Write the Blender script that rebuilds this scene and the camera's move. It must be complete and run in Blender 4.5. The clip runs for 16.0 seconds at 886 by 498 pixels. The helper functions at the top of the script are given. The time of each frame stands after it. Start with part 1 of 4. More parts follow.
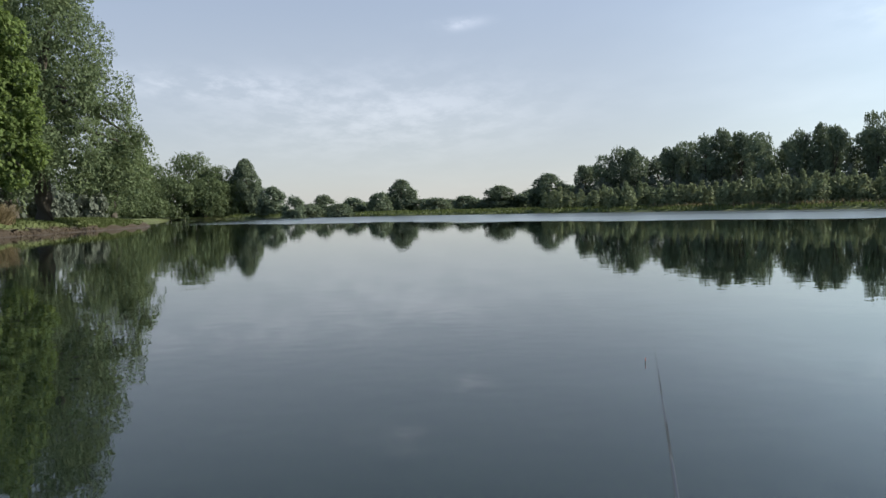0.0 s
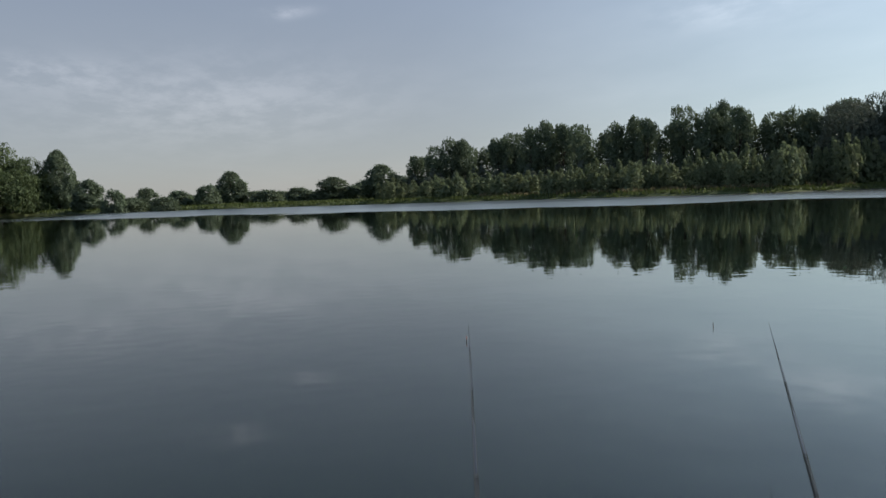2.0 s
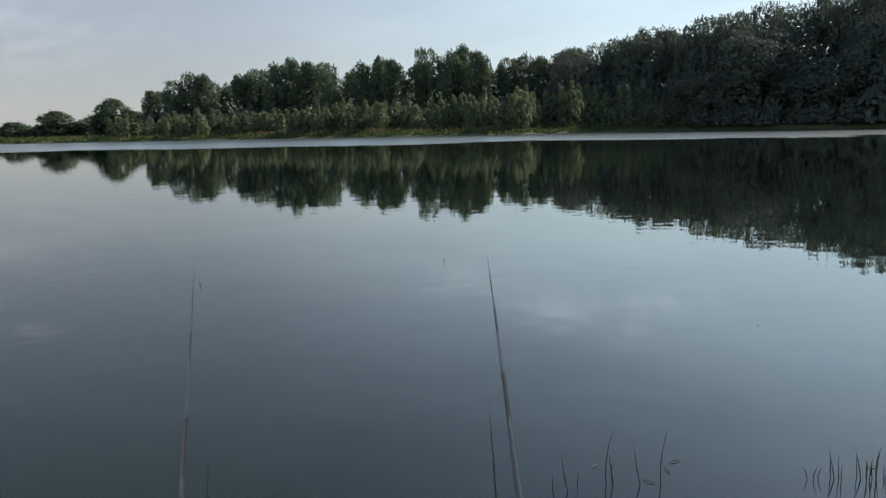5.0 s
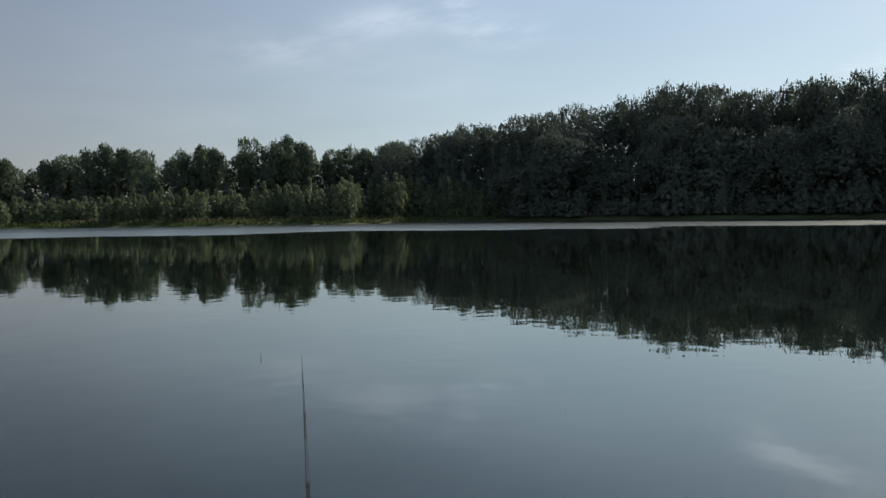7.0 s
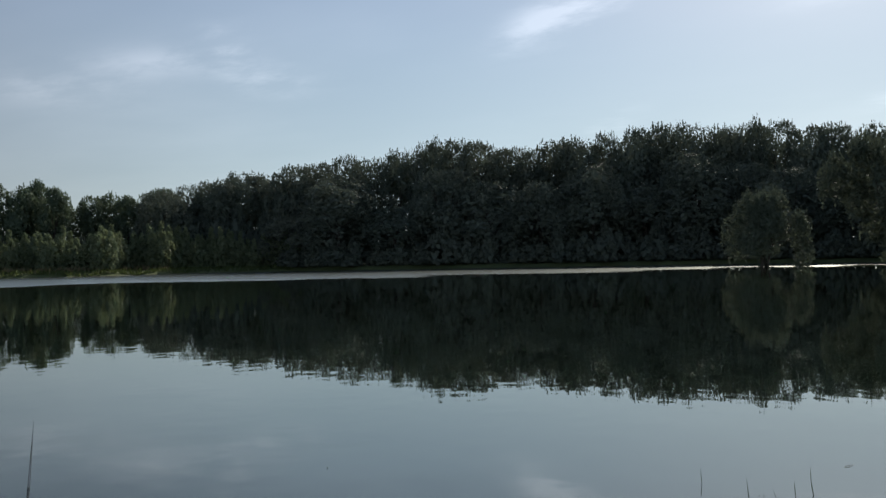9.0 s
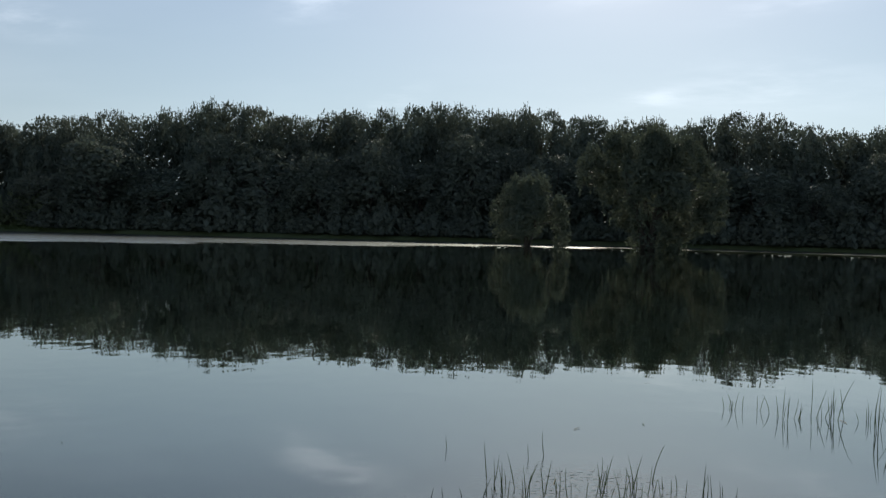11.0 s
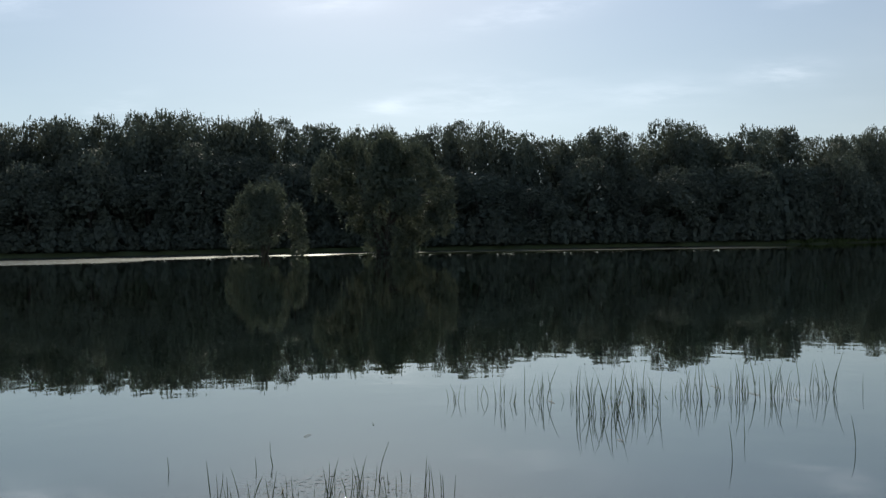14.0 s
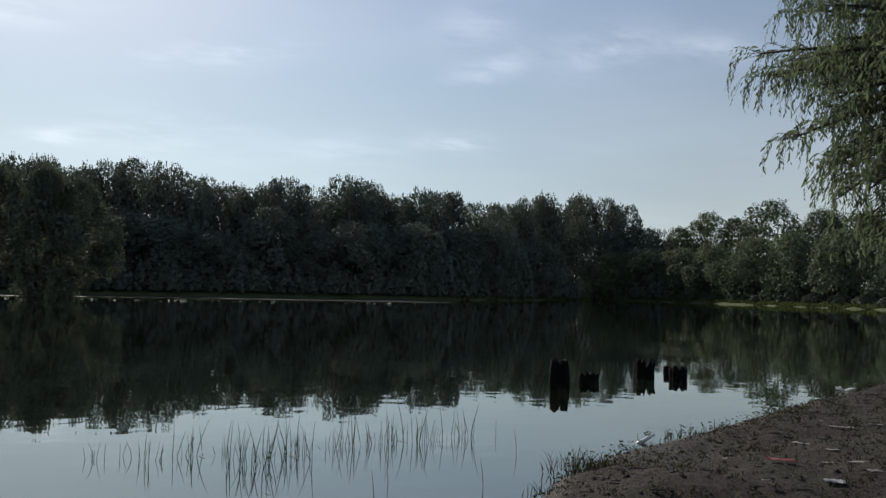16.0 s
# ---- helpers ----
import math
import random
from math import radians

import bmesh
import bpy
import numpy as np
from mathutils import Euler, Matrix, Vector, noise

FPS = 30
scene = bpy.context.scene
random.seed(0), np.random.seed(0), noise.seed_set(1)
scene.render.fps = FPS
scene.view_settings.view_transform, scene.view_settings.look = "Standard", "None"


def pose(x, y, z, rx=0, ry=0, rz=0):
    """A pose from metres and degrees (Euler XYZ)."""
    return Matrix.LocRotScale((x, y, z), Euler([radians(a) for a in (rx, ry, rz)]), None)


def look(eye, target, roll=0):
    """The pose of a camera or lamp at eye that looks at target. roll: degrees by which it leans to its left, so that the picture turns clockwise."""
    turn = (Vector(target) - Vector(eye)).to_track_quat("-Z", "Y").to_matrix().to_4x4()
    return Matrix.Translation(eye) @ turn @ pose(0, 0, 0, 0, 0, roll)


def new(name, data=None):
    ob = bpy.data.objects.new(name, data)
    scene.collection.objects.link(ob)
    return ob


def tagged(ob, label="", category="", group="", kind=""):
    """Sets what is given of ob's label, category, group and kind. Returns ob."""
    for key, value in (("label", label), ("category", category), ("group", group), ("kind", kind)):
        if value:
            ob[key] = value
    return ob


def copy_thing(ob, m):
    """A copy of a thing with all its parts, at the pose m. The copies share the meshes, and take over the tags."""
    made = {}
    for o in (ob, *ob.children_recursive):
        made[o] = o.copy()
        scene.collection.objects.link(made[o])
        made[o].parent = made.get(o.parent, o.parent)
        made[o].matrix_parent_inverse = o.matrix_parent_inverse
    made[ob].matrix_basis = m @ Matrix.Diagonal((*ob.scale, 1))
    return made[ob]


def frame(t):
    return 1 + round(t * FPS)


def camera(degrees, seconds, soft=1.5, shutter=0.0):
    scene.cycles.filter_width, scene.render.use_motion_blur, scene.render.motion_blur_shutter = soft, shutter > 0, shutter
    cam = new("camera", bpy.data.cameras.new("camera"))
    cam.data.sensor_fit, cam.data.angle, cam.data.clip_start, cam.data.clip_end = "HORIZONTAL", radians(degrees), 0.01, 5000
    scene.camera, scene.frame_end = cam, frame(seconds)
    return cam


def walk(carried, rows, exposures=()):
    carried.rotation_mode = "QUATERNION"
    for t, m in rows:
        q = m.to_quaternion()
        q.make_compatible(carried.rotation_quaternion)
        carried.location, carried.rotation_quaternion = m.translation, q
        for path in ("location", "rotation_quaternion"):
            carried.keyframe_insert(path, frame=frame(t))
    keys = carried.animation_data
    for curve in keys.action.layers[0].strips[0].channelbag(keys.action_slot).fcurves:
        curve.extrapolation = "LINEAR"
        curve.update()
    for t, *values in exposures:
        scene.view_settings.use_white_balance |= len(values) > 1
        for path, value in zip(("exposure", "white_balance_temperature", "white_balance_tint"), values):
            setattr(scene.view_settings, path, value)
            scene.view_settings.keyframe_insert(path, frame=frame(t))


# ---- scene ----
# ---- camera and walk ----
cam = camera(56.4, 16.0, soft=1.45)
TURNS = [
    (0.0, 87.02, 1.43, -0.07),
    (0.5, 87.83, 1.34, -3.16),
    (1.0, 88.56, 1.55, -6.57),
    (1.5, 88.40, 2.04, -8.76),
    (2.0, 86.09, 2.08, -11.52),
    (2.5, 82.96, 1.77, -15.93),
    (3.0, 80.70, 1.53, -19.85),
    (5.3, 81.92, 1.44, -30.38),
    (5.5, 82.51, 1.65, -31.64),
    (6.0, 84.42, 1.31, -35.76),
    (6.5, 85.84, 0.72, -39.02),
    (7.0, 87.39, 0.83, -40.72),
    (7.5, 88.54, 0.97, -44.06),
    (8.0, 88.77, 0.92, -47.58),
    (8.5, 90.28, 1.17, -51.54),
    (9.0, 90.58, 1.07, -56.20),
    (9.5, 89.42, -0.16, -62.66),
    (9.7, 89.08, -0.63, -64.54),
    (11.8, 88.76, -0.97, -74.19),
    (12.0, 88.71, -0.88, -74.95),
    (12.5, 88.64, -0.74, -77.45),
    (13.0, 88.52, -0.12, -80.78),
    (13.5, 88.73, 0.69, -85.66),
    (14.0, 89.29, 0.91, -89.50),
    (14.5, 89.85, 0.44, -94.07),
    (15.0, 90.27, -0.94, -98.82),
    (15.5, 91.92, -1.71, -105.28),
    (16.0, 92.81, -1.21, -111.50),
]


# how far the camera sways sideways and up from its circle: seconds, metres to its right, metres up
SWAY = [(0.0, -0.045, 0.055), (0.5, -0.04, 0.045), (1.0, -0.01, 0.04), (1.5, 0.0, 0.03), (2.0, 0.0, -0.03), (2.5, 0.0, -0.06), (3.0, 0.005, -0.07), (5.3, 0.0, -0.04), (5.5, 0.0, -0.03), (6.0, 0.0, 0.0), (8.0, 0.0, 0.02), (9.0, 0.0, 0.02), (12.0, 0.0, 0.0), (16.0, 0.0, 0.0)]


def stand(t, rx, ry, rz):
    """The camera is swung at arm's length round the one who holds it."""
    side, up = (float(np.interp(t, [row[0] for row in SWAY], [row[i] for row in SWAY])) for i in (1, 2))
    a = radians(rz)
    return t, pose(-0.45 * math.sin(a) + side * math.cos(a), 0.45 * math.cos(a) + side * math.sin(a), 1.6 + up, rx, ry, rz)


walk(cam, [stand(*row) for row in TURNS], exposures=[(0.0, 0.92), (0.5, 0.72), (1.5, 0.43), (2.0, 0.34), (3.0, 0.5), (5.5, 0.56), (6.0, 0.46), (6.5, 0.16), (7.0, 0.1), (9.0, -0.04), (12.5, 0.07), (14.0, 0.06), (16.0, -0.05)])

# ---- sky, clouds and sun ----
SUN_AZ, SUN_EL = 84.0, 32.0
world = bpy.data.worlds.new("sky")
scene.world = world
world.use_nodes = True
wt = world.node_tree
wt.nodes.clear()


def wmath(op, a, b=None, c=None):
    n = wt.nodes.new("ShaderNodeMath")
    n.operation = op
    for i, v in enumerate((a, b, c)):
        if v is None:
            continue
        if isinstance(v, (int, float)):
            n.inputs[i].default_value = v
        else:
            wt.links.new(v, n.inputs[i])
    return n.outputs[0]


def wsmooth(v, lo, hi):
    n = wt.nodes.new("ShaderNodeMapRange")
    n.interpolation_type = "SMOOTHSTEP"
    wt.links.new(v, n.inputs[0])
    n.inputs[1].default_value, n.inputs[2].default_value = lo, hi
    return n.outputs[0]


sky = wt.nodes.new("ShaderNodeTexSky")
sky.sky_type = "NISHITA"
sky.sun_disc = False
sky.sun_elevation = radians(SUN_EL)
sky.sun_rotation = radians(SUN_AZ)
sky.altitude, sky.air_density, sky.dust_density, sky.ozone_density = 60, 0.78, 0.38, 0.12
geo = wt.nodes.new("ShaderNodeTexCoord")
sep = wt.nodes.new("ShaderNodeSeparateXYZ")
wt.links.new(geo.outputs["Generated"], sep.inputs[0])
up = wmath("MAXIMUM", sep.outputs[2], 0.0)
flat = wmath("ADD", up, 0.12)
comb = wt.nodes.new("ShaderNodeCombineXYZ")
wt.links.new(wmath("DIVIDE", sep.outputs[0], flat), comb.inputs[0])
wt.links.new(wmath("DIVIDE", sep.outputs[1], flat), comb.inputs[1])


def wnoise(scale, detail, rough, shift, stretch, turn):
    m = wt.nodes.new("ShaderNodeMapping")
    m.inputs["Location"].default_value = shift
    m.inputs["Rotation"].default_value = (0, 0, radians(turn))
    m.inputs["Scale"].default_value = stretch
    wt.links.new(comb.outputs[0], m.inputs[0])
    n = wt.nodes.new("ShaderNodeTexNoise")
    n.inputs["Scale"].default_value, n.inputs["Detail"].default_value = scale, detail
    n.inputs["Roughness"].default_value = rough
    wt.links.new(m.outputs[0], n.inputs["Vector"])
    return n.outputs["Fac"]


bearing = wmath("MULTIPLY", wmath("ARCTAN2", sep.outputs[0], sep.outputs[1]), 57.2958)
height = wmath("MULTIPLY", wmath("ARCSINE", sep.outputs[2]), 57.2958)
# bearing, height, half length, half thickness (degrees), rise along the length, density
WISPS = [(-15.8, 8.3, 4.5, 0.7, -0.03, 0.3), (-4, 6.6, 9, 2.2, 0.0, 0.2), (1.0, 12.2, 1.5, 0.3, 0.08, 0.4), (-3.7, 15.6, 2.0, 0.6, 0.0, 0.5), (41.7, 14.2, 1.4, 0.9, -0.2, 0.5), (37.0, 12.9, 3.2, 0.8, 0.1, 0.4),
         (44.2, 12.2, 2.6, 0.8, -0.1, 0.45), (31.0, 10.9, 4.0, 0.9, 0.0, 0.25), (66.5, 16.7, 3.0, 1.3, 0.3, 0.65), (62.4, 15.4, 1.8, 1.0, 0.4, 0.5), (68.0, 8.7, 1.4, 0.5, 0.35, 0.45), (82.5, 16.2, 3.0, 0.8, 0.1, 0.45),
         (92.6, 9.7, 4.2, 1.3, 0.0, 0.24), (85.8, 9.1, 1.6, 0.5, 0.1, 0.4)]
WISPS += [(96.0, 15.2, 4.5, 0.7, 0.15, 0.4), (111.9, 10.1, 2.0, 0.6, 0.0, 0.5), (114.5, 15.1, 2.6, 0.8, 0.3, 0.45), (113.6, 18.0, 2.6, 1.3, 0.1, 0.35), (122.6, 16.3, 2.9, 1.3, 0.1, 0.5), (129.0, 16.0, 2.4, 0.9, 0.0, 0.5),
          (104.0, 9.5, 3.0, 0.8, 0.0, 0.25)]
lumps = 0.0
for wa, wh, wl, wk, wr, wd in WISPS:
    da = wmath("SUBTRACT", bearing, wa)
    dh = wmath("SUBTRACT", wmath("SUBTRACT", height, wh), wmath("MULTIPLY", da, wr))
    far = wmath("ADD", wmath("POWER", wmath("ABSOLUTE", wmath("DIVIDE", da, wl)), 2.0), wmath("POWER", wmath("ABSOLUTE", wmath("DIVIDE", dh, wk)), 2.0))
    lumps = wmath("ADD", wmath("MULTIPLY", wmath("EXPONENT", wmath("MULTIPLY", far, -0.7)), wd), lumps)
torn = wsmooth(wnoise(3.8, 8, 0.62, (3.1, 0.4, 0), (1.0, 0.6, 1), 30), 0.38, 0.64)
thin = wsmooth(wnoise(0.5, 5, 0.55, (7.3, 2.2, 0), (1.0, 0.7, 1), 60), 0.35, 0.8)
cover = wmath("MINIMUM", wmath("ADD", wmath("MULTIPLY", lumps, wmath("ADD", wmath("MULTIPLY", torn, 1.2), 0.1)), wmath("MULTIPLY", wmath("MULTIPLY", thin, wsmooth(sep.outputs[0], -0.4, 0.7)), 0.3)), 0.85)
haze = wt.nodes.new("ShaderNodeMixRGB")
toward = wsmooth(sep.outputs[0], 0.12, 0.98)
wt.links.new(wmath("MULTIPLY", wmath("SUBTRACT", 1.0, wsmooth(wmath("DIVIDE", up, wmath("SUBTRACT", 0.6, wmath("MULTIPLY", toward, 0.1))), 0.0, 1.0)), 0.78), haze.inputs[0])
wt.links.new(sky.outputs[0], haze.inputs[1])
side = wt.nodes.new("ShaderNodeMixRGB")
wt.links.new(toward, side.inputs[0])
side.inputs[1].default_value, side.inputs[2].default_value = (2.5, 2.55, 2.74, 1), (4.7, 6.05, 6.5, 1)
# darkest a quarter turn from the sun; unseen west raised to lighten the wood
west = wt.nodes.new("ShaderNodeMixRGB")
wt.links.new(wsmooth(wmath("MULTIPLY", sep.outputs[0], -1.0), 0.35, 0.95), west.inputs[0])
wt.links.new(side.outputs[0], west.inputs[1])
west.inputs[2].default_value = (5.4, 5.6, 6.0, 1)
beyond = wt.nodes.new("ShaderNodeMixRGB")
wt.links.new(wmath("MULTIPLY", wsmooth(wmath("MULTIPLY", sep.outputs[1], -1.0), 0.1, 0.75), 0.9), beyond.inputs[0])
wt.links.new(west.outputs[0], beyond.inputs[1])
beyond.inputs[2].default_value = (4.0, 4.4, 4.4, 1)
wt.links.new(beyond.outputs[0], haze.inputs[2])
cloud = wt.nodes.new("ShaderNodeMixRGB")
cloud.blend_type = "ADD"
wt.links.new(cover, cloud.inputs[0])
wt.links.new(haze.outputs[0], cloud.inputs[1])
cloud.inputs[2].default_value = (2.9, 2.8, 2.9, 1)
back = wt.nodes.new("ShaderNodeBackground")
back.inputs["Strength"].default_value = 0.1
wt.links.new(cloud.outputs[0], back.inputs[0])
wout = wt.nodes.new("ShaderNodeOutputWorld")
wt.links.new(back.outputs[0], wout.inputs[0])

sun_data = bpy.data.lights.new("sun", "SUN")
sun_data.energy, sun_data.angle, sun_data.color = 3.8, radians(0.53), (1.0, 0.93, 0.82)
sun = new("sun", sun_data)
sun.matrix_world = look((math.sin(radians(SUN_AZ)) * math.cos(radians(SUN_EL)) * 50, math.cos(radians(SUN_AZ)) * math.cos(radians(SUN_EL)) * 50,
                         math.sin(radians(SUN_EL)) * 50), (0, 0, 0))


# ---- materials ----
class Mat:
    """A node material with short helpers."""

    def __init__(self, name):
        self.m = bpy.data.materials.new(name)
        self.m.use_nodes = True
        self.t = self.m.node_tree
        self.t.nodes.clear()
        self.out = self.t.nodes.new("ShaderNodeOutputMaterial")

    def n(self, kind, **inputs):
        node = self.t.nodes.new(kind)
        for key, value in inputs.items():
            self.put(node, key.replace("_", " "), value)
        return node

    def put(self, node, key, value):
        sock = node.inputs[int(key[1:])] if key[0] == "i" and key[1:].isdigit() else node.inputs[key]
        if isinstance(value, bpy.types.NodeSocket):
            self.t.links.new(value, sock)
        else:
            sock.default_value = value

    def math(self, op, a, b=0.0):
        node = self.n("ShaderNodeMath", i0=a, i1=b)
        node.operation = op
        return node.outputs[0]

    def smooth(self, v, lo, hi):
        node = self.n("ShaderNodeMapRange", i0=v, i1=lo, i2=hi)
        node.interpolation_type = "SMOOTHSTEP"
        return node.outputs[0]

    def mix(self, fac, a, b):
        return self.n("ShaderNodeMixRGB", i0=fac, i1=a, i2=b).outputs[0]

    def noise(self, scale, detail=4.0, rough=0.55, vector=None, stretch=None):
        vec = vector or self.n("ShaderNodeNewGeometry").outputs["Position"]
        if stretch:
            vec = self.n("ShaderNodeMapping", Vector=vec, Scale=stretch).outputs[0]
        return self.n("ShaderNodeTexNoise", Vector=vec, Scale=scale, Detail=detail, Roughness=rough).outputs["Fac"]

    def bump(self, height, strength, distance, normal=None):
        node = self.n("ShaderNodeBump", Strength=strength, Distance=distance, Height=height)
        if normal:
            self.put(node, "Normal", normal)
        return node.outputs[0]

    def end(self, shader):
        self.t.links.new(shader, self.out.inputs["Surface"])
        return self.m


def rgb(r, g, b):
    return (r, g, b, 1)


def leaf_material(name, dark, light, glow=0.3, warm=1.0):
    k = Mat(name)
    island = k.n("ShaderNodeNewGeometry").outputs["Random Per Island"]
    tree = k.n("ShaderNodeObjectInfo").outputs["Random"]
    patch = k.noise(0.35, 3)
    f = k.math("ADD", k.math("MULTIPLY", island, 0.55), k.math("MULTIPLY", patch, 0.45))
    col = k.mix(f, rgb(*dark), rgb(*light))
    col = k.mix(k.math("MULTIPLY", tree, 0.35), col, rgb(dark[0] * 1.3, dark[1] * 1.05, dark[2] * 0.9))
    p = k.n("ShaderNodeBsdfPrincipled", Base_Color=col, Roughness=0.65)
    p.inputs["Specular IOR Level"].default_value = 0.1
    tl = k.n("ShaderNodeBsdfTranslucent", Color=k.mix(0.5, col, rgb(light[0] * (1 + 0.25 * warm), light[1] * (1 + 0.3 * warm), light[2] * (1 - 0.3 * warm))))
    return k.end(k.n("ShaderNodeMixShader", i0=glow, i1=p.outputs[0], i2=tl.outputs[0]).outputs[0])


LEAF_FOREST = leaf_material("forest_leaves", (0.096, 0.12, 0.098), (0.138, 0.166, 0.13), 0.22, 0.2)
LEAF_POPLAR = leaf_material("poplar_leaves", (0.08, 0.112, 0.08), (0.165, 0.21, 0.14), 0.36, 0.4)
LEAF_WILLOW = leaf_material("willow_leaves", (0.045, 0.072, 0.036), (0.165, 0.21, 0.11), 0.36, 0.5)
LEAF_SCRUB = leaf_material("scrub_leaves", (0.13, 0.165, 0.1), (0.22, 0.265, 0.16), 0.36, 0.4)
LEAF_BRIGHT = leaf_material("broad_leaves", (0.045, 0.075, 0.022), (0.165, 0.225, 0.075), 0.38, 0.8)
LEAF_NEAR = leaf_material("near_willow_leaves", (0.06, 0.085, 0.05), (0.165, 0.21, 0.125), 0.5, 0.25)
LEAF_LAKE = leaf_material("lake_willow_leaves", (0.072, 0.092, 0.068), (0.145, 0.172, 0.122), 0.26, 0.2)
LEAF_INLET = leaf_material("inlet_willow_leaves", (0.075, 0.105, 0.066), (0.16, 0.205, 0.125), 0.32, 0.3)
GRASS = leaf_material("grass_blades", (0.05, 0.072, 0.026), (0.12, 0.15, 0.06), 0.25)
DRY = leaf_material("dry_stalks", (0.12, 0.10, 0.06), (0.25, 0.21, 0.13), 0.15)
BANKGRASS = leaf_material("bank_sprigs", (0.022, 0.024, 0.01), (0.07, 0.066, 0.03), 0.15)
REED = leaf_material("reed_blades", (0.025, 0.048, 0.016), (0.085, 0.13, 0.04), 0.3)


def bark_material():
    k = Mat("bark")
    a = k.noise(6, 6, 0.6, stretch=(3, 3, 0.6))
    b = k.noise(0.8, 3)
    col = k.mix(a, rgb(0.025, 0.02, 0.016), rgb(0.085, 0.07, 0.055))
    col = k.mix(k.math("MULTIPLY", b, 0.5), col, rgb(0.07, 0.075, 0.05))
    p = k.n("ShaderNodeBsdfPrincipled", Base_Color=col, Roughness=0.9, Normal=k.bump(a, 0.8, 0.03))
    return k.end(p.outputs[0])


def rotten_material():
    k = Mat("rotten_wood")
    a = k.noise(14, 7, 0.65, stretch=(2.5, 2.5, 0.35))
    b = k.noise(3, 4)
    col = k.mix(a, rgb(0.002, 0.0018, 0.0018), rgb(0.009, 0.0075, 0.0065))
    col = k.mix(k.smooth(b, 0.55, 0.75), col, rgb(0.007, 0.0075, 0.0045))
    p = k.n("ShaderNodeBsdfPrincipled", Base_Color=col, Roughness=0.95, Normal=k.bump(a, 1.0, 0.02))
    p.inputs["Specular IOR Level"].default_value = 0.15
    return k.end(p.outputs[0])


def ground_material():
    k = Mat("bank_soil")
    z = k.n("ShaderNodeSeparateXYZ", Vector=k.n("ShaderNodeNewGeometry").outputs["Position"]).outputs[2]
    coarse = k.noise(0.5, 4)
    mid = k.noise(4.5, 6, 0.6)
    fine = k.noise(38, 6, 0.65)
    mud = k.mix(mid, rgb(0.012, 0.0078, 0.005), rgb(0.058, 0.038, 0.0245))
    mud = k.mix(k.smooth(fine, 0.35, 0.75), mud, rgb(0.028, 0.019, 0.012))
    patchy = k.noise(1.4, 5, 0.6)
    mud = k.mix(k.math("MULTIPLY", k.smooth(patchy, 0.46, 0.6), 0.75), mud, k.mix(fine, rgb(0.016, 0.017, 0.007), rgb(0.042, 0.04, 0.018)))
    px = k.n("ShaderNodeSeparateXYZ", Vector=k.n("ShaderNodeNewGeometry").outputs["Position"]).outputs[0]
    loam = k.mix(mid, rgb(0.02, 0.0145, 0.008), rgb(0.078, 0.056, 0.031))
    specks = k.noise(90, 4, 0.7)
    mud = k.mix(k.smooth(specks, 0.56, 0.66), mud, rgb(0.06, 0.049, 0.038))
    mud = k.mix(k.smooth(specks, 0.42, 0.34), mud, rgb(0.006, 0.004, 0.003))
    mud = k.mix(k.smooth(px, -8.0, -20.0), mud, loam)
    turf = k.mix(mid, rgb(0.055, 0.075, 0.022), rgb(0.12, 0.15, 0.045))
    turf = k.mix(k.smooth(fine, 0.5, 0.8), turf, rgb(0.10, 0.09, 0.045))
    high = k.smooth(k.math("ADD", z, k.math("MULTIPLY", k.math("SUBTRACT", coarse, 0.5), 0.9)), 0.42, 0.72)
    pos = k.n("ShaderNodeSeparateXYZ", Vector=k.n("ShaderNodeNewGeometry").outputs["Position"])
    away = k.math("SQRT", k.math("ADD", k.math("POWER", pos.outputs[0], 2.0), k.math("POWER", pos.outputs[1], 2.0)))
    away = k.math("SUBTRACT", away, k.math("MULTIPLY", k.smooth(pos.outputs[0], -20.0, -30.0), 48.0))
    shore = k.math("MULTIPLY", k.smooth(away, 60.0, 95.0), k.smooth(z, 0.0, 0.03))
    high = k.math("MAXIMUM", high, shore)
    col = k.mix(high, mud, turf)
    wet = k.smooth(z, 0.10, 0.0)
    col = k.mix(k.math("MULTIPLY", wet, 0.55), col, rgb(0.028, 0.022, 0.017))
    n1 = k.bump(mid, 1.0, 0.16)
    n2 = k.bump(fine, 1.0, 0.05, n1)
    rough = k.math("SUBTRACT", 0.95, k.math("MULTIPLY", wet, 0.3))
    p = k.n("ShaderNodeBsdfPrincipled", Base_Color=col, Roughness=rough, Normal=n2)
    return k.end(p.outputs[0])


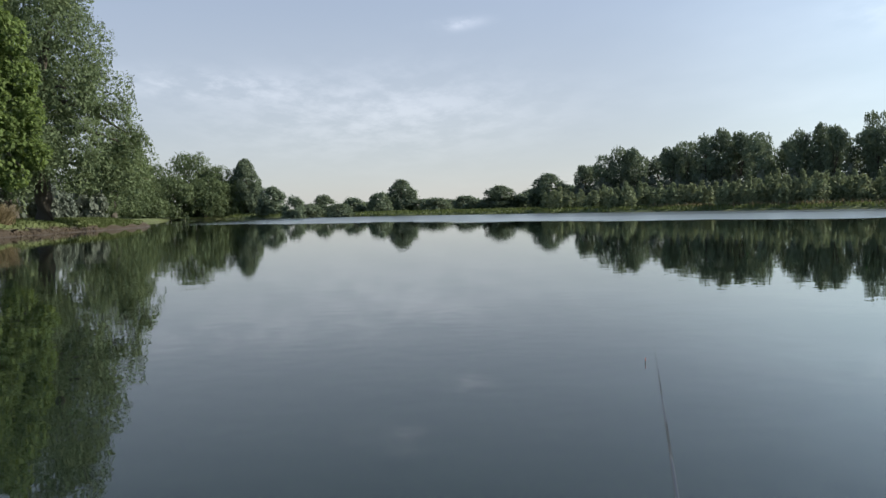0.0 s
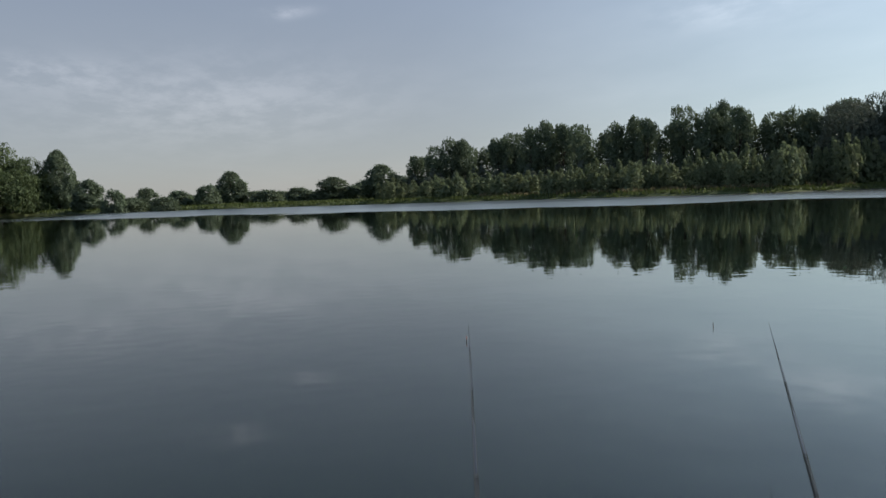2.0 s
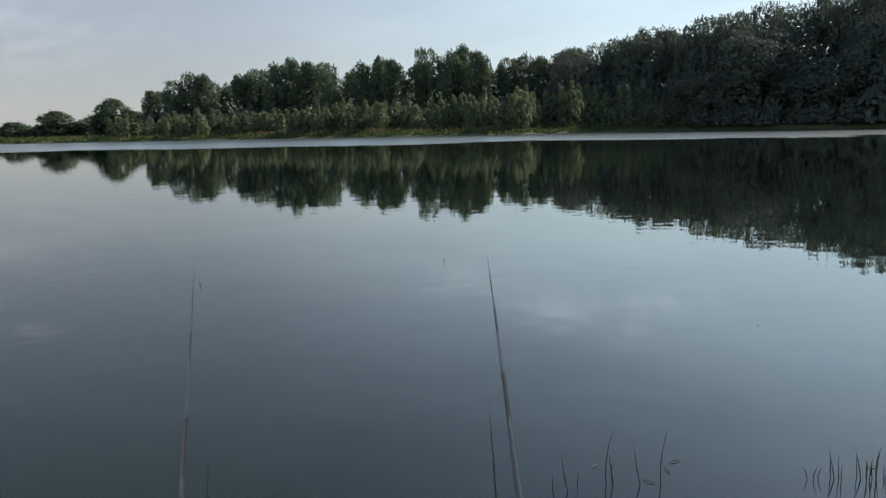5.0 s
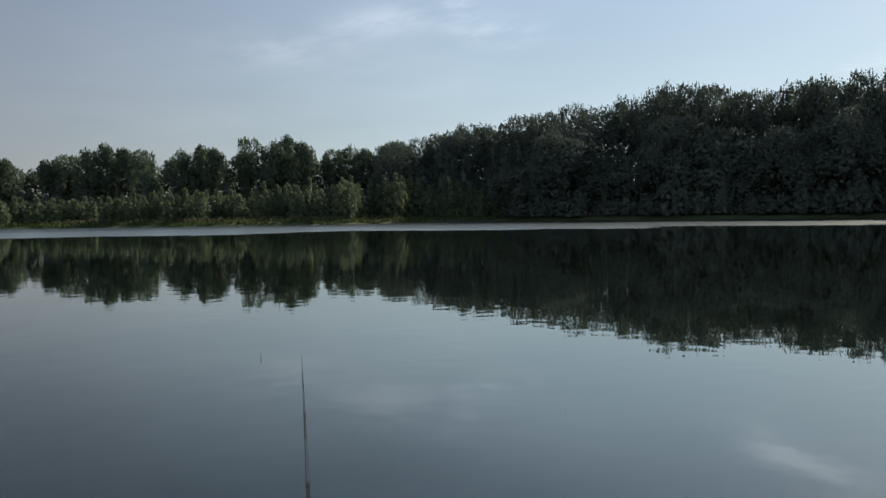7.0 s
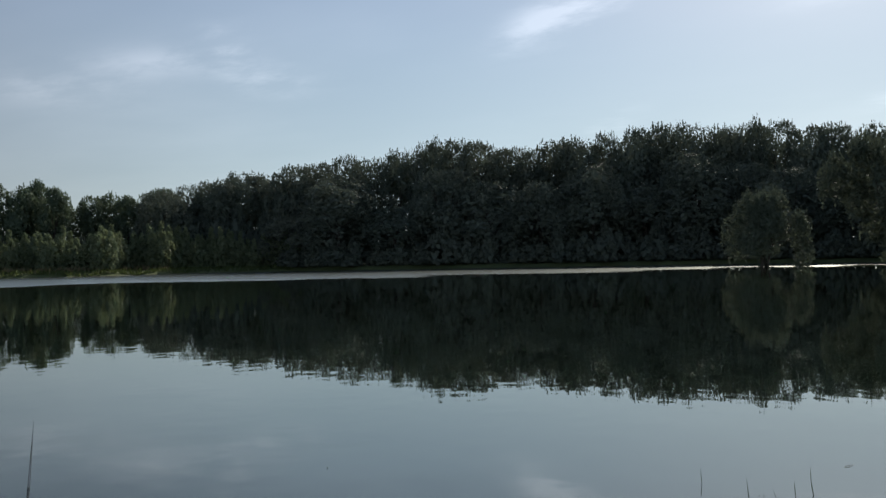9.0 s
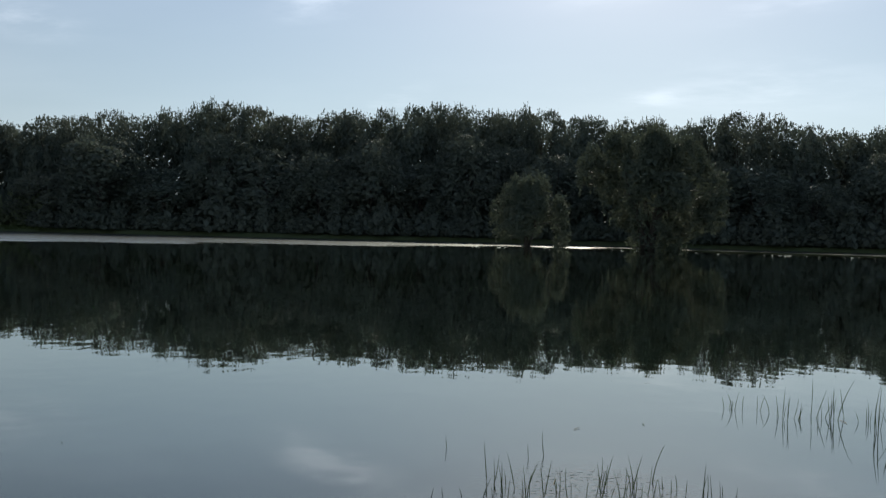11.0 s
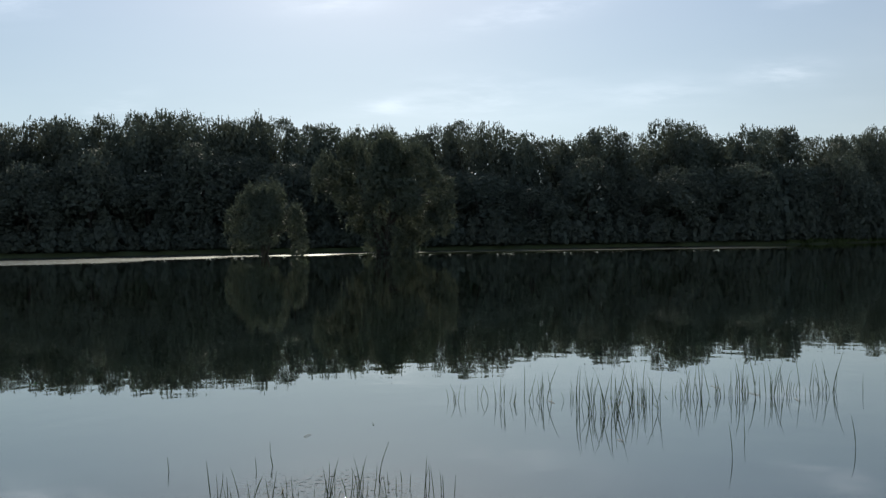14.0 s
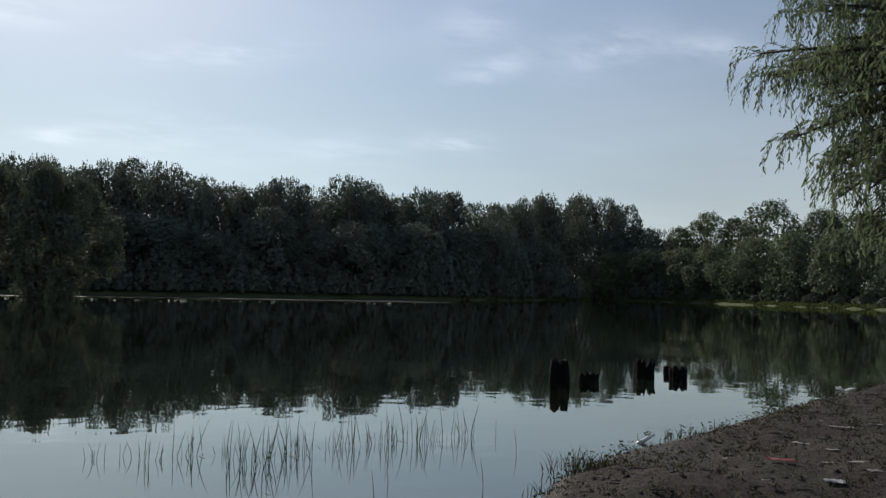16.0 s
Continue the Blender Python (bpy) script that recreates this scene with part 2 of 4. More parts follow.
def water_material():
    k = Mat("lake_water")
    pos = k.n("ShaderNodeNewGeometry").outputs["Position"]
    xyz = k.n("ShaderNodeSeparateXYZ", Vector=pos)
    across = k.math("ADD", k.math("MULTIPLY", xyz.outputs[0], 0.6), k.math("MULTIPLY", xyz.outputs[1], 0.8))
    streak = k.noise(0.06, 3, 0.5, pos, (1, 1, 1))
    streak2 = k.noise(0.35, 3, 0.6, pos, (1, 1, 1))
    line = k.math("ADD", across, k.math("ADD", k.math("MULTIPLY", k.math("SUBTRACT", streak, 0.5), 26.0), k.math("MULTIPLY", k.math("SUBTRACT", streak2, 0.5), 5.0)))
    away = k.math("SQRT", k.math("ADD", k.math("POWER", xyz.outputs[0], 2.0), k.math("POWER", xyz.outputs[1], 2.0)))
    edge = k.math("MULTIPLY", k.smooth(away, 97.0, 100.0), k.math("MULTIPLY", k.smooth(xyz.outputs[0], 0.0, 20.0), k.smooth(xyz.outputs[1], -42.0, -36.0)))
    ruffled = k.math("MAXIMUM", k.math("MULTIPLY", k.smooth(line, 66.0, 69.0), k.smooth(k.math("ADD", xyz.outputs[0], k.math("MULTIPLY", streak2, 20.0)), -36.0, -10.0)), k.math("MULTIPLY", edge, 0.9))
    swell = k.noise(0.9, 0.5, 0.5, pos, (1, 1, 1))
    ripple = k.noise(3.2, 0.6, 0.5, pos, (1, 1, 1))
    chop = k.noise(9.0, 3, 0.6, pos, (1, 1, 1))
    n1 = k.bump(swell, 1.0, 0.002)
    n2 = k.bump(ripple, 1.0, 0.0013, n1)
    n3 = k.n("ShaderNodeBump", Strength=1.0, Distance=k.math("MULTIPLY", ruffled, 0.006), Height=chop, Normal=n2).outputs[0]
    nest = k.n("ShaderNodeVectorMath", i0=pos, i1=(5.5, 0.8, 0.0))
    nest.operation = "DISTANCE"
    stir = k.n("ShaderNodeBump", Strength=1.0, Distance=k.math("MULTIPLY", k.smooth(nest.outputs["Value"], 1.1, 0.3), 0.0066), Height=k.noise(22.0, 2, 0.5, pos), Normal=n3).outputs[0]
    n3 = stir
    murk = k.mix(k.noise(0.2, 3, 0.5, pos), rgb(0.0085, 0.014, 0.009), rgb(0.012, 0.019, 0.012))
    calm = k.math("SUBTRACT", 1.0, k.math("MULTIPLY", k.smooth(xyz.outputs[0], 40.0, 85.0), 0.22))
    rough = k.math("ADD", k.math("MULTIPLY", k.math("MULTIPLY", ruffled, calm), 0.27), 0.012)
    # added gloss, growing towards +x, brightens the sky mirrored in the water
    ragged_x = k.math("ADD", xyz.outputs[0], k.math("MULTIPLY", k.math("SUBTRACT", streak2, 0.5), 3.0))
    mirror_share = k.math("ADD", 0.004, k.math("MULTIPLY", k.smooth(ragged_x, 0.5, 6.5), 0.21))
    p = k.n("ShaderNodeBsdfPrincipled", Base_Color=murk, Roughness=rough, IOR=1.333, Normal=n3)
    # light scatters about in the turbid water
    p.subsurface_method = "BURLEY"
    k.put(p, "Subsurface Weight", 1.0)
    k.put(p, "Subsurface Radius", (1.0, 1.1, 1.0))
    k.put(p, "Subsurface Scale", 0.5)
    k.put(p, "Specular Tint", rgb(0.96, 1.0, 0.91))
    extra_gloss = k.n("ShaderNodeBsdfGlossy", Color=rgb(0.94, 0.98, 0.90), Roughness=rough, Normal=n3)
    # the ruffled strip takes a share of the added gloss to look brighter
    return k.end(k.n("ShaderNodeMixShader", i0=k.math("ADD", mirror_share, k.math("MULTIPLY", k.math("SUBTRACT", ruffled, k.math("MULTIPLY", edge, 0.7)), 0.3)), i1=p.outputs[0], i2=extra_gloss.outputs[0]).outputs[0])


def plain(name, a, b, rough=0.5, scale=20, metal=0.0, bump=0.3):
    k = Mat(name)
    f = k.noise(scale, 5)
    p = k.n("ShaderNodeBsdfPrincipled", Base_Color=k.mix(f, rgb(*a), rgb(*b)), Roughness=rough, Metallic=metal, Normal=k.bump(f, bump, 0.002))
    return k.end(p.outputs[0])


BARK, ROTTEN, SOIL, WATER = bark_material(), rotten_material(), ground_material(), water_material()
CARBON = plain("rod_blank", (0.007, 0.008, 0.01), (0.013, 0.014, 0.017), 0.25, 60, 0.0, 0.05)
STEEL = plain("dull_steel", (0.25, 0.25, 0.25), (0.4, 0.4, 0.4), 0.4, 40, 0.9)
PLASTIC = plain("white_plastic", (0.62, 0.62, 0.60), (0.8, 0.8, 0.79), 0.35, 15)
PINK = plain("faded_pink_plastic", (0.42, 0.14, 0.13), (0.55, 0.22, 0.2), 0.5, 25)
PAPER = plain("dirty_paper", (0.35, 0.33, 0.29), (0.55, 0.53, 0.48), 0.8, 18)
FLOAT_DARK = plain("float_paint", (0.02, 0.02, 0.02), (0.05, 0.03, 0.02), 0.4, 30)
FLOAT_RED = plain("float_tip_paint", (0.4, 0.06, 0.02), (0.5, 0.09, 0.03), 0.4, 30)


# ---- building helpers ----
def spot(az, d, z=0.0):
    """A place by its bearing in degrees clockwise from +y and its distance."""
    return Vector((d * math.sin(radians(az)), d * math.cos(radians(az)), z))


def mesh_of(name, verts, faces, mats, smooth=False):
    me = bpy.data.meshes.new(name)
    me.from_pydata([tuple(v) for v in verts], [], [tuple(f) for f in faces])
    for m in mats:
        me.materials.append(m)
    if smooth:
        me.polygons.foreach_set("use_smooth", [True] * len(me.polygons))
    me.update()
    return me


def part(name, me, parent, label=""):
    ob = new(name, me)
    ob.parent = parent
    if label:
        tagged(ob, label)
    return ob


def tube(points, radii, sides=6):
    """Verts and faces of a tapered tube along points."""
    verts, faces = [], []
    for i, p in enumerate(points):
        a = points[min(i + 1, len(points) - 1)] - points[max(i - 1, 0)]
        q = a.to_track_quat("Z", "Y") if a.length > 1e-6 else Vector((0, 0, 1)).to_track_quat("Z", "Y")
        for j in range(sides):
            w = 2 * math.pi * j / sides
            verts.append(p + q @ Vector((math.cos(w) * radii[i], math.sin(w) * radii[i], 0)))
    for i in range(len(points) - 1):
        for j in range(sides):
            k = (j + 1) % sides
            faces.append((i * sides + j, i * sides + k, (i + 1) * sides + k, (i + 1) * sides + j))
    verts.append(points[-1])
    n = (len(points) - 1) * sides
    for j in range(sides):
        faces.append((n + j, n + (j + 1) % sides, len(verts) - 1))
    return verts, faces


def join(pieces):
    verts, faces = [], []
    for v, f in pieces:
        o = len(verts)
        verts += v
        faces += [tuple(i + o for i in q) for q in f]
    return verts, faces


def unit(a):
    return a / np.maximum(np.linalg.norm(a, axis=-1, keepdims=True), 1e-9)


def leaf_mesh(name, centre, along, length, width, rng, mat, scale=None, face=None):
    """Folded pointed leaves, one quad each, at the centres, with their long axes along; face: where their upper sides turn."""
    n = len(centre)
    turned = unit(rng.normal(size=(n, 3)))
    if face is not None:
        turned = unit(face + 0.32 * turned)
    side = unit(np.cross(turned, along))
    size = rng.uniform(0.65, 1.3, (n, 1))
    if scale is not None:
        size = size * scale[:, None]
    tip, half = along * length * size * 0.5, side * width * size * 0.5
    fold = unit(np.cross(along, side)) * width * size * 0.2
    v = np.empty((n, 4, 3))
    v[:, 0], v[:, 1], v[:, 2], v[:, 3] = centre - tip, centre + half + fold, centre + tip, centre - half + fold
    me = bpy.data.meshes.new(name)
    me.vertices.add(4 * n)
    me.vertices.foreach_set("co", v.astype(np.float32).ravel())
    me.loops.add(4 * n)
    me.loops.foreach_set("vertex_index", np.arange(4 * n, dtype=np.int32))
    me.polygons.add(n)
    me.polygons.foreach_set("loop_start", np.arange(0, 4 * n, 4, dtype=np.int32))
    me.materials.append(mat)
    me.update(calc_edges=True)
    return me


# outlines of a leafy mass: heights from its foot to its top, and the share of its full width there
PROFILES = {
    "forest": ((0, 0.1, 0.35, 0.6, 0.78, 0.9, 0.97, 1), (0.75, 0.9, 1, 1, 0.94, 0.8, 0.58, 0.2)),
    "poplar": ((0, 0.12, 0.35, 0.65, 0.84, 0.94, 1), (0.6, 0.8, 0.95, 1, 0.95, 0.78, 0.3)),
    "oval": ((0, 0.15, 0.4, 0.65, 0.85, 0.95, 1), (0.6, 0.85, 1, 0.93, 0.66, 0.38, 0.08)),
    "ball": ((0, 0.1, 0.3, 0.5, 0.75, 0.9, 1), (0.3, 0.62, 0.95, 1, 0.84, 0.54, 0.08)),
    "plume": ((0, 0.15, 0.4, 0.7, 0.9, 1), (0.6, 0.95, 1, 0.75, 0.4, 0.06)),
    "dome": ((0, 0.06, 0.2, 0.37, 0.52, 0.65, 0.8, 0.92, 1), (0.76, 0.9, 0.99, 1, 0.97, 0.92, 0.8, 0.58, 0.16)),
}


def masses_of(kind, h, w, rng):
    """The leafy masses of a crown: (x, y, half width, top, foot, outline)."""
    def around(n, reach, wide, high, outline, foot=0.0):
        made = []
        for i in range(n):
            a, q = 6.283 * (i + rng.uniform(-0.3, 0.3)) / n, w * reach * rng.uniform(0.75, 1.15)
            made.append((math.cos(a) * q, math.sin(a) * q, w * wide * rng.uniform(0.8, 1.2), h * rng.uniform(*high), h * foot, outline))
        return made
    def boughs(n, low, high, wide, outline):
        """A main mass with rounded boughs bulging from its outline."""
        made = [(0, 0, w * 0.43, h * 0.97, 0, outline)]
        for i in range(n):
            a, u, q = 2.4 * i + rng.uniform(-0.5, 0.5), rng.uniform(low, high), w * wide * rng.uniform(0.7, 1.25)
            reach = max(0.0, w * 0.5 * float(np.interp(u, *PROFILES[outline])) * rng.uniform(0.85, 1.08 if outline != "ball" else 1.3) - q)
            z = min(u * h, h - q * 0.8)
            made.append((math.cos(a) * reach, math.sin(a) * reach, q, z + q * 0.85, max(0.0, z - q * 1.25), "ball"))
        return made
    if kind == "forest":
        return boughs(9, 0.4, 0.97, 0.19, "forest")
    if kind == "poplar":
        return boughs(7, 0.3, 1.0, 0.19, "poplar")
    if kind == "bush":
        return [(0, 0, w * 0.2, h, 0, "plume")] + around(6, 0.28, 0.19, (0.6, 0.95), "plume")
    if kind == "dome":
        return boughs(9 if h < 23 else 22, 0.12, 0.97, 0.19 if h < 23 else 0.14, "dome")
    return boughs(8 if kind != "ball" else 11, 0.15 if kind != "ball" else 0.34, 0.98, 0.18, kind)


def lumps_of(masses, count, rng):
    """Rounded lumps (x, y, z, size, way out) that fill the outline of each mass."""
    lumps = []
    for cx, cy, reach, top, foot, outline in masses:
        zs, rs = PROFILES[outline]
        tall = top - foot
        for i in range(max(7, int(count * reach * tall / sum(q[2] * (q[3] - q[4]) for q in masses)))):
            u, a = rng.uniform(0.02, 1.0) ** 0.85, rng.uniform(0, 6.283)
            size = min(reach, tall * 0.5) * (0.16 + 0.24 * rng.random()) * min(1.0, 3.2 / reach + 0.35)
            u = min(u, 1 - size * 0.8 / tall)
            edge = reach * float(np.interp(u + size * 0.4 / tall, zs, rs)) * rng.uniform(0.8, 1.05)
            q = max(0.0, edge - size * 0.85)
            out = Vector((math.cos(a), math.sin(a), 1.5 * max(0.0, u - 0.55) / 0.45 + 0.25)).normalized()
            lumps.append((cx + math.cos(a) * q, cy + math.sin(a) * q, foot + u * tall, size, out.x, out.y, out.z))
    return lumps


def clumps(lumps, masses, n, inner, rng, loose=0.09):
    """Leaf places: most close to the outside of the lumps, the rest larger and deep in the masses."""
    b = np.array(lumps)
    which = rng.choice(len(b), size=n, p=b[:, 3] ** 2 / (b[:, 3] ** 2).sum())
    d = unit(rng.normal(size=(n, 3)) + 0.75 * b[which, 4:7])
    knob = 1 + 0.1 * np.sin(d[:, 0] * 6 + which) * np.sin(d[:, 1] * 6 + 2 * which) + 0.06 * np.sin(d[:, 2] * 11 + which)
    p = b[which, :3] + d * (b[which, 3] * knob * rng.normal(0.93, loose, n))[:, None]
    m = np.array([q[:5] for q in masses])
    mi = rng.choice(len(m), size=inner, p=m[:, 2] / m[:, 2].sum())
    u, a, q = rng.uniform(0.02, 0.86, inner), rng.uniform(0, 6.283, inner), 0.84 * rng.random(inner) ** 0.4
    wide = np.array([float(np.interp(v, *PROFILES[masses[i][5]])) for v, i in zip(u, mi)]) * m[mi, 2] * q
    core = np.column_stack([m[mi, 0] + np.cos(a) * wide, m[mi, 1] + np.sin(a) * wide, m[mi, 4] + u * (m[mi, 3] - m[mi, 4])])
    return p, d, core


def limbs_to(blobs, trunk_h, radius, rng, stems=1, lean=0.0, count=9):
    """Trunk or stems from the ground and limbs that reach into the crown's clumps."""
    pieces = []
    tops = []
    for s in range(stems):
        w = 2 * math.pi * s / stems + rng.uniform(0, 1)
        foot = Vector((math.cos(w), math.sin(w), 0)) * (0.0 if stems == 1 else radius * 1.6)
        out = Vector((math.cos(w), math.sin(w), 0)) * lean * trunk_h
        pts = [foot + Vector((0, 0, -0.5))]
        for i in range(1, 7):
            f = i / 6
            pts.append(foot + out * f * f + Vector((rng.normal(0, 0.06), rng.normal(0, 0.06), 0)) * trunk_h * 0.25 + Vector((0, 0, trunk_h * f)))
        rad = [radius * (1.25 - 0.12 * i) for i in range(7)]
        rad[0] *= 1.3
        pieces.append(tube(pts, rad, 8))
        tops.append((pts[-1], pts[3], radius))
    order = list(range(len(blobs)))
    rng.shuffle(order)
    for i in order[:count]:
        c = Vector(blobs[i][:3])
        top, mid, r0 = min(tops, key=lambda q: (q[0] - c).length)
        a = mid.lerp(top, rng.uniform(0.2, 1.0))
        m = a.lerp(c, 0.5) + Vector((0, 0, 0.12 * (c - a).length))
        pieces.append(tube([a, a.lerp(m, 0.6), m, m.lerp(c, 0.5), c], [r0 * 0.5, r0 * 0.4, r0 * 0.28, r0 * 0.18, r0 * 0.06], 5))
    return join(pieces)


def tree(name, kind, h, w, seed, leaves, leaf, mat, label, category="tree", trunk_r=0.25, stems=1, lean=0.0, group="", upright=0.0, droop=0.0, sprigs=0.0, masses=None, hang=1.0, low=0.0, loose=0.09):
    """A tree at the origin: an empty at its base with a trunk and a crown."""
    rng = np.random.default_rng(seed)
    masses = masses or masses_of(kind, h, w, rng)
    lumps = lumps_of(masses, 130 if w < 9 else 170 if w < 20 or h < 23 else 420, rng)
    root = tagged(new(name), label, category, group)
    v, f = limbs_to(lumps, h * (0.5 if kind != "bush" else 0.3), trunk_r, rng, stems, lean, 9 if kind != "bush" else 3)
    part("trunk", mesh_of(name + "_trunk", v, f, [BARK], True), root)
    p, d, core = clumps(lumps, masses, leaves, leaves // 4, rng, loose)
    n = len(p)
    along = unit(rng.normal(size=p.shape) + d * 0.4 + np.array([0, 0, upright]))
    # hanging strands, or upright sprigs, of several leaves each
    for share, reach, each in ((droop, -hang, 9), (sprigs, 0.5 if loose < 0.15 else 0.9, 5)):
        k = int(n * share) // each
        if not k:
            continue
        heads = rng.choice(n, size=k, p=None if reach < 0 else (np.clip(p[:, 2] / h - 0.45, 0.001, 1) / np.clip(p[:, 2] / h - 0.45, 0.001, 1).sum()))
        take = rng.permutation(n)[:k * each].reshape(k, each)
        start, way, long = p[heads], d[heads], reach * rng.uniform(0.4, 1.4, k)
        for i in range(each):
            q = (i + 0.5) / each
            p[take[:, i]] = start + way * 0.18 * abs(reach) * q * (reach < 0) + np.column_stack([rng.normal(0, 0.05, k), rng.normal(0, 0.05, k), long * q])
            along[take[:, i]] = unit(rng.normal(0, 0.42, (k, 3)) + np.array([0, 0, -1.0 if reach < 0 else 1.0]))
    p[:, 2] = np.maximum(p[:, 2], low * (0.75 + 0.5 * np.sin(p[:, 0] * 0.8) * np.sin(p[:, 1] * 0.9)) + 0.15 + 0.3 * rng.random(n))
    core[:, 2] = np.maximum(core[:, 2], low + 0.4)
    size = np.concatenate([np.clip(1.3 - 0.45 * p[:, 2] / h, 0.85, 1.3), np.full(len(core), 1.9)])
    p = np.vstack([p, core])
    along = np.vstack([along, unit(rng.normal(size=core.shape))])
    face = unit(np.vstack([d + np.array([0, 0, 0.5]), unit(core * np.array([1, 1, 0])) + np.array([0, 0, 0.45])]))
    part("crown", leaf_mesh(name + "_crown", p, along, leaf[0], leaf[1], rng, mat, size, face), root)
    return root


def put(ob, az, d, z=0.0, turn=0.0, size=1.0, tall=None):
    ob.matrix_basis = Matrix.LocRotScale(spot(az, d, z), Euler((0, 0, radians(turn))), (size, size, tall or size))
    return ob


def again(ob, az, d, z=0.0, turn=0.0, size=1.0, tall=None):
    keep = ob.scale.copy()
    ob.scale = (1, 1, 1)
    made = copy_thing(ob, Matrix.LocRotScale(spot(az, d, z), Euler((0, 0, radians(turn))), (size, size, tall or size)))
    ob.scale = keep
    return made


# ---- the lake, its shore and the ground ----
SHORE = [(-60, 45), (-40, 60), (-32, 68), (-28, 75), (-24, 88), (-20, 104), (-19.3, 112), (-20.5, 150), (-18, 190), (-15, 192), (-12, 176), (-9, 170), (-5, 160), (0, 150),
         (5, 142), (10, 134), (16, 126), (24, 116), (32, 113), (38, 120), (44, 124), (50, 118), (57, 114), (66, 115), (75, 118), (83, 115), (90, 113),
         (98, 116), (104, 120), (110, 124), (116, 140), (120, 170), (122, 188), (128, 172), (134, 150), (139, 135), (146, 110), (150, 85), (152, 60)]
NEAR = [(14.3, -20.0), (12.2, -16.0), (11.3, -13.0), (10.9, -11.6), (9.85, -9.4), (8.8, -7.5), (8.1, -6.1), (7.7, -5.2), (7.1, -4.3), (6.65, -3.7), (5.95, -3.1), (5.0, -2.55), (3.9, -1.75),
        (3.0, -0.3), (2.3, 0.8), (1.7, 1.7), (0.6, 2.2), (-0.8, 2.3), (-2.2, 2.0), (-4.0, 2.3), (-8, 5), (-20, 11)]
LAKE = np.array([tuple(spot(a, d)[:2]) for a, d in SHORE] + NEAR)


def shore_distance(x, y):
    """Metres from the waterline, positive on land."""
    p = np.stack([x, y], -1)
    a, b = LAKE, np.roll(LAKE, -1, 0)
    best = np.full(len(p), 1e9)
    inside = np.zeros(len(p), bool)
    for q, r in zip(a, b):
        e = r - q
        s = np.clip(((p - q) @ e) / (e @ e), 0, 1)
        best = np.minimum(best, np.hypot(*(p - q - s[:, None] * e).T))
        cross = ((q[1] > p[:, 1]) != (r[1] > p[:, 1]))
        with np.errstate(divide="ignore", invalid="ignore"):
            inside ^= cross & (p[:, 0] < (r[0] - q[0]) * (p[:, 1] - q[1]) / (r[1] - q[1]) + q[0])
    return np.where(inside, -best, best)


def ground_z(x, y):
    x, y = np.atleast_1d(np.asarray(x, float)), np.atleast_1d(np.asarray(y, float))
    d = shore_distance(x, y)
    r = np.hypot(x, y)
    wob = 0.5 * np.sin(x * 0.9 + 1.3 * np.sin(y * 0.7)) + 0.5 * np.sin(y * 1.1 + 1.7 * np.sin(x * 0.5))
    d = d + 0.22 * wob * np.clip((r - 10) / 30, 0.04, 2.5)
    near = np.clip(1 - (r - 18) / 10, 0, 1)
    slope = np.where(d < 0, d * 0.35, 0)
    bank_far = np.clip(d / 1.6, 0, 1) ** 0.8 * 0.55 + np.clip(d / 25, 0, 1) * 0.4
    bank_near = np.clip(d / 0.5, 0, 1) * 0.10 + np.clip(d / 5, 0, 1) * 0.32
    left = np.clip((-x - 15) / 15, 0, 1) * np.clip(1 - (r - 105) / 15, 0, 1)
    bank = bank_far * (1 - near) + bank_near * near + left * np.clip(d / 4, 0, 1) * 0.55
    z = np.maximum(slope, -1.6) + np.where(d > 0, bank, 0)
    fine = 0.0
    for i in range(12):
        a, q = i * 2.399, 1.3 * 1.3 ** i
        fine = fine + 0.054 / q ** 0.75 * np.sin(q * (x * math.cos(a) + y * math.sin(a)) + 1.7 * i + 1.5 * np.sin(0.6 * q * (y * math.cos(a) - x * math.sin(a))))
    return z + np.where(d > 0, fine * near * np.clip(d / 0.8, 0, 1), 0) + np.clip((r - 400) / 2000, 0, 1) * 2.0


def build_ground():
    azs = np.concatenate([np.arange(-60, -34, 0.8), np.arange(-34, -12, 0.35), np.arange(-12, 100, 0.8), np.arange(100, 152, 0.35), np.arange(152, 300, 2.0)])
    sa, sd = np.array([s[0] for s in SHORE], float), np.array([s[1] for s in SHORE], float)
    o = np.argsort(sa)
    rings = []
    inner = np.geomspace(0.4, 30, 170)
    for a in azs:
        s = np.interp(a, sa[o], sd[o]) if a < 152 else 100.0
        if a < -17.5:
            mid = [np.linspace(32, 60, 4), np.linspace(62, 125, 50), np.linspace(128, 260, 16)]
        else:
            mid = [np.linspace(32, s * 0.9, 10), np.linspace(s * 0.91, s * 1.12, 44), np.linspace(s * 1.14, 260, 16)]
        rings.append(np.concatenate([inner, *mid, np.geomspace(300, 3200, 8)]))
    rings = np.array(rings)
    x, y = rings * np.sin(np.radians(azs))[:, None], rings * np.cos(np.radians(azs))[:, None]
    n, m = rings.shape
    z = ground_z(x.ravel(), y.ravel())
    verts = np.column_stack([x.ravel(), y.ravel(), z]).tolist() + [(0, 0, float(ground_z(0, 0)[0]))]
    faces = []
    for i in range(n):
        j = (i + 1) % n
        faces.append((n * m, j * m, i * m))
        faces += [(i * m + k, j * m + k, j * m + k + 1, i * m + k + 1) for k in range(m - 1)]
    me = mesh_of("ground", verts, faces, [SOIL], True)
    return tagged(new("ground", me), "muddy brown bank and green meadow round the lake", "ground", kind="structure")


build_ground()
ring = [(1100 * math.cos(i * math.pi / 32), 1100 * math.sin(i * math.pi / 32), 0) for i in range(64)]
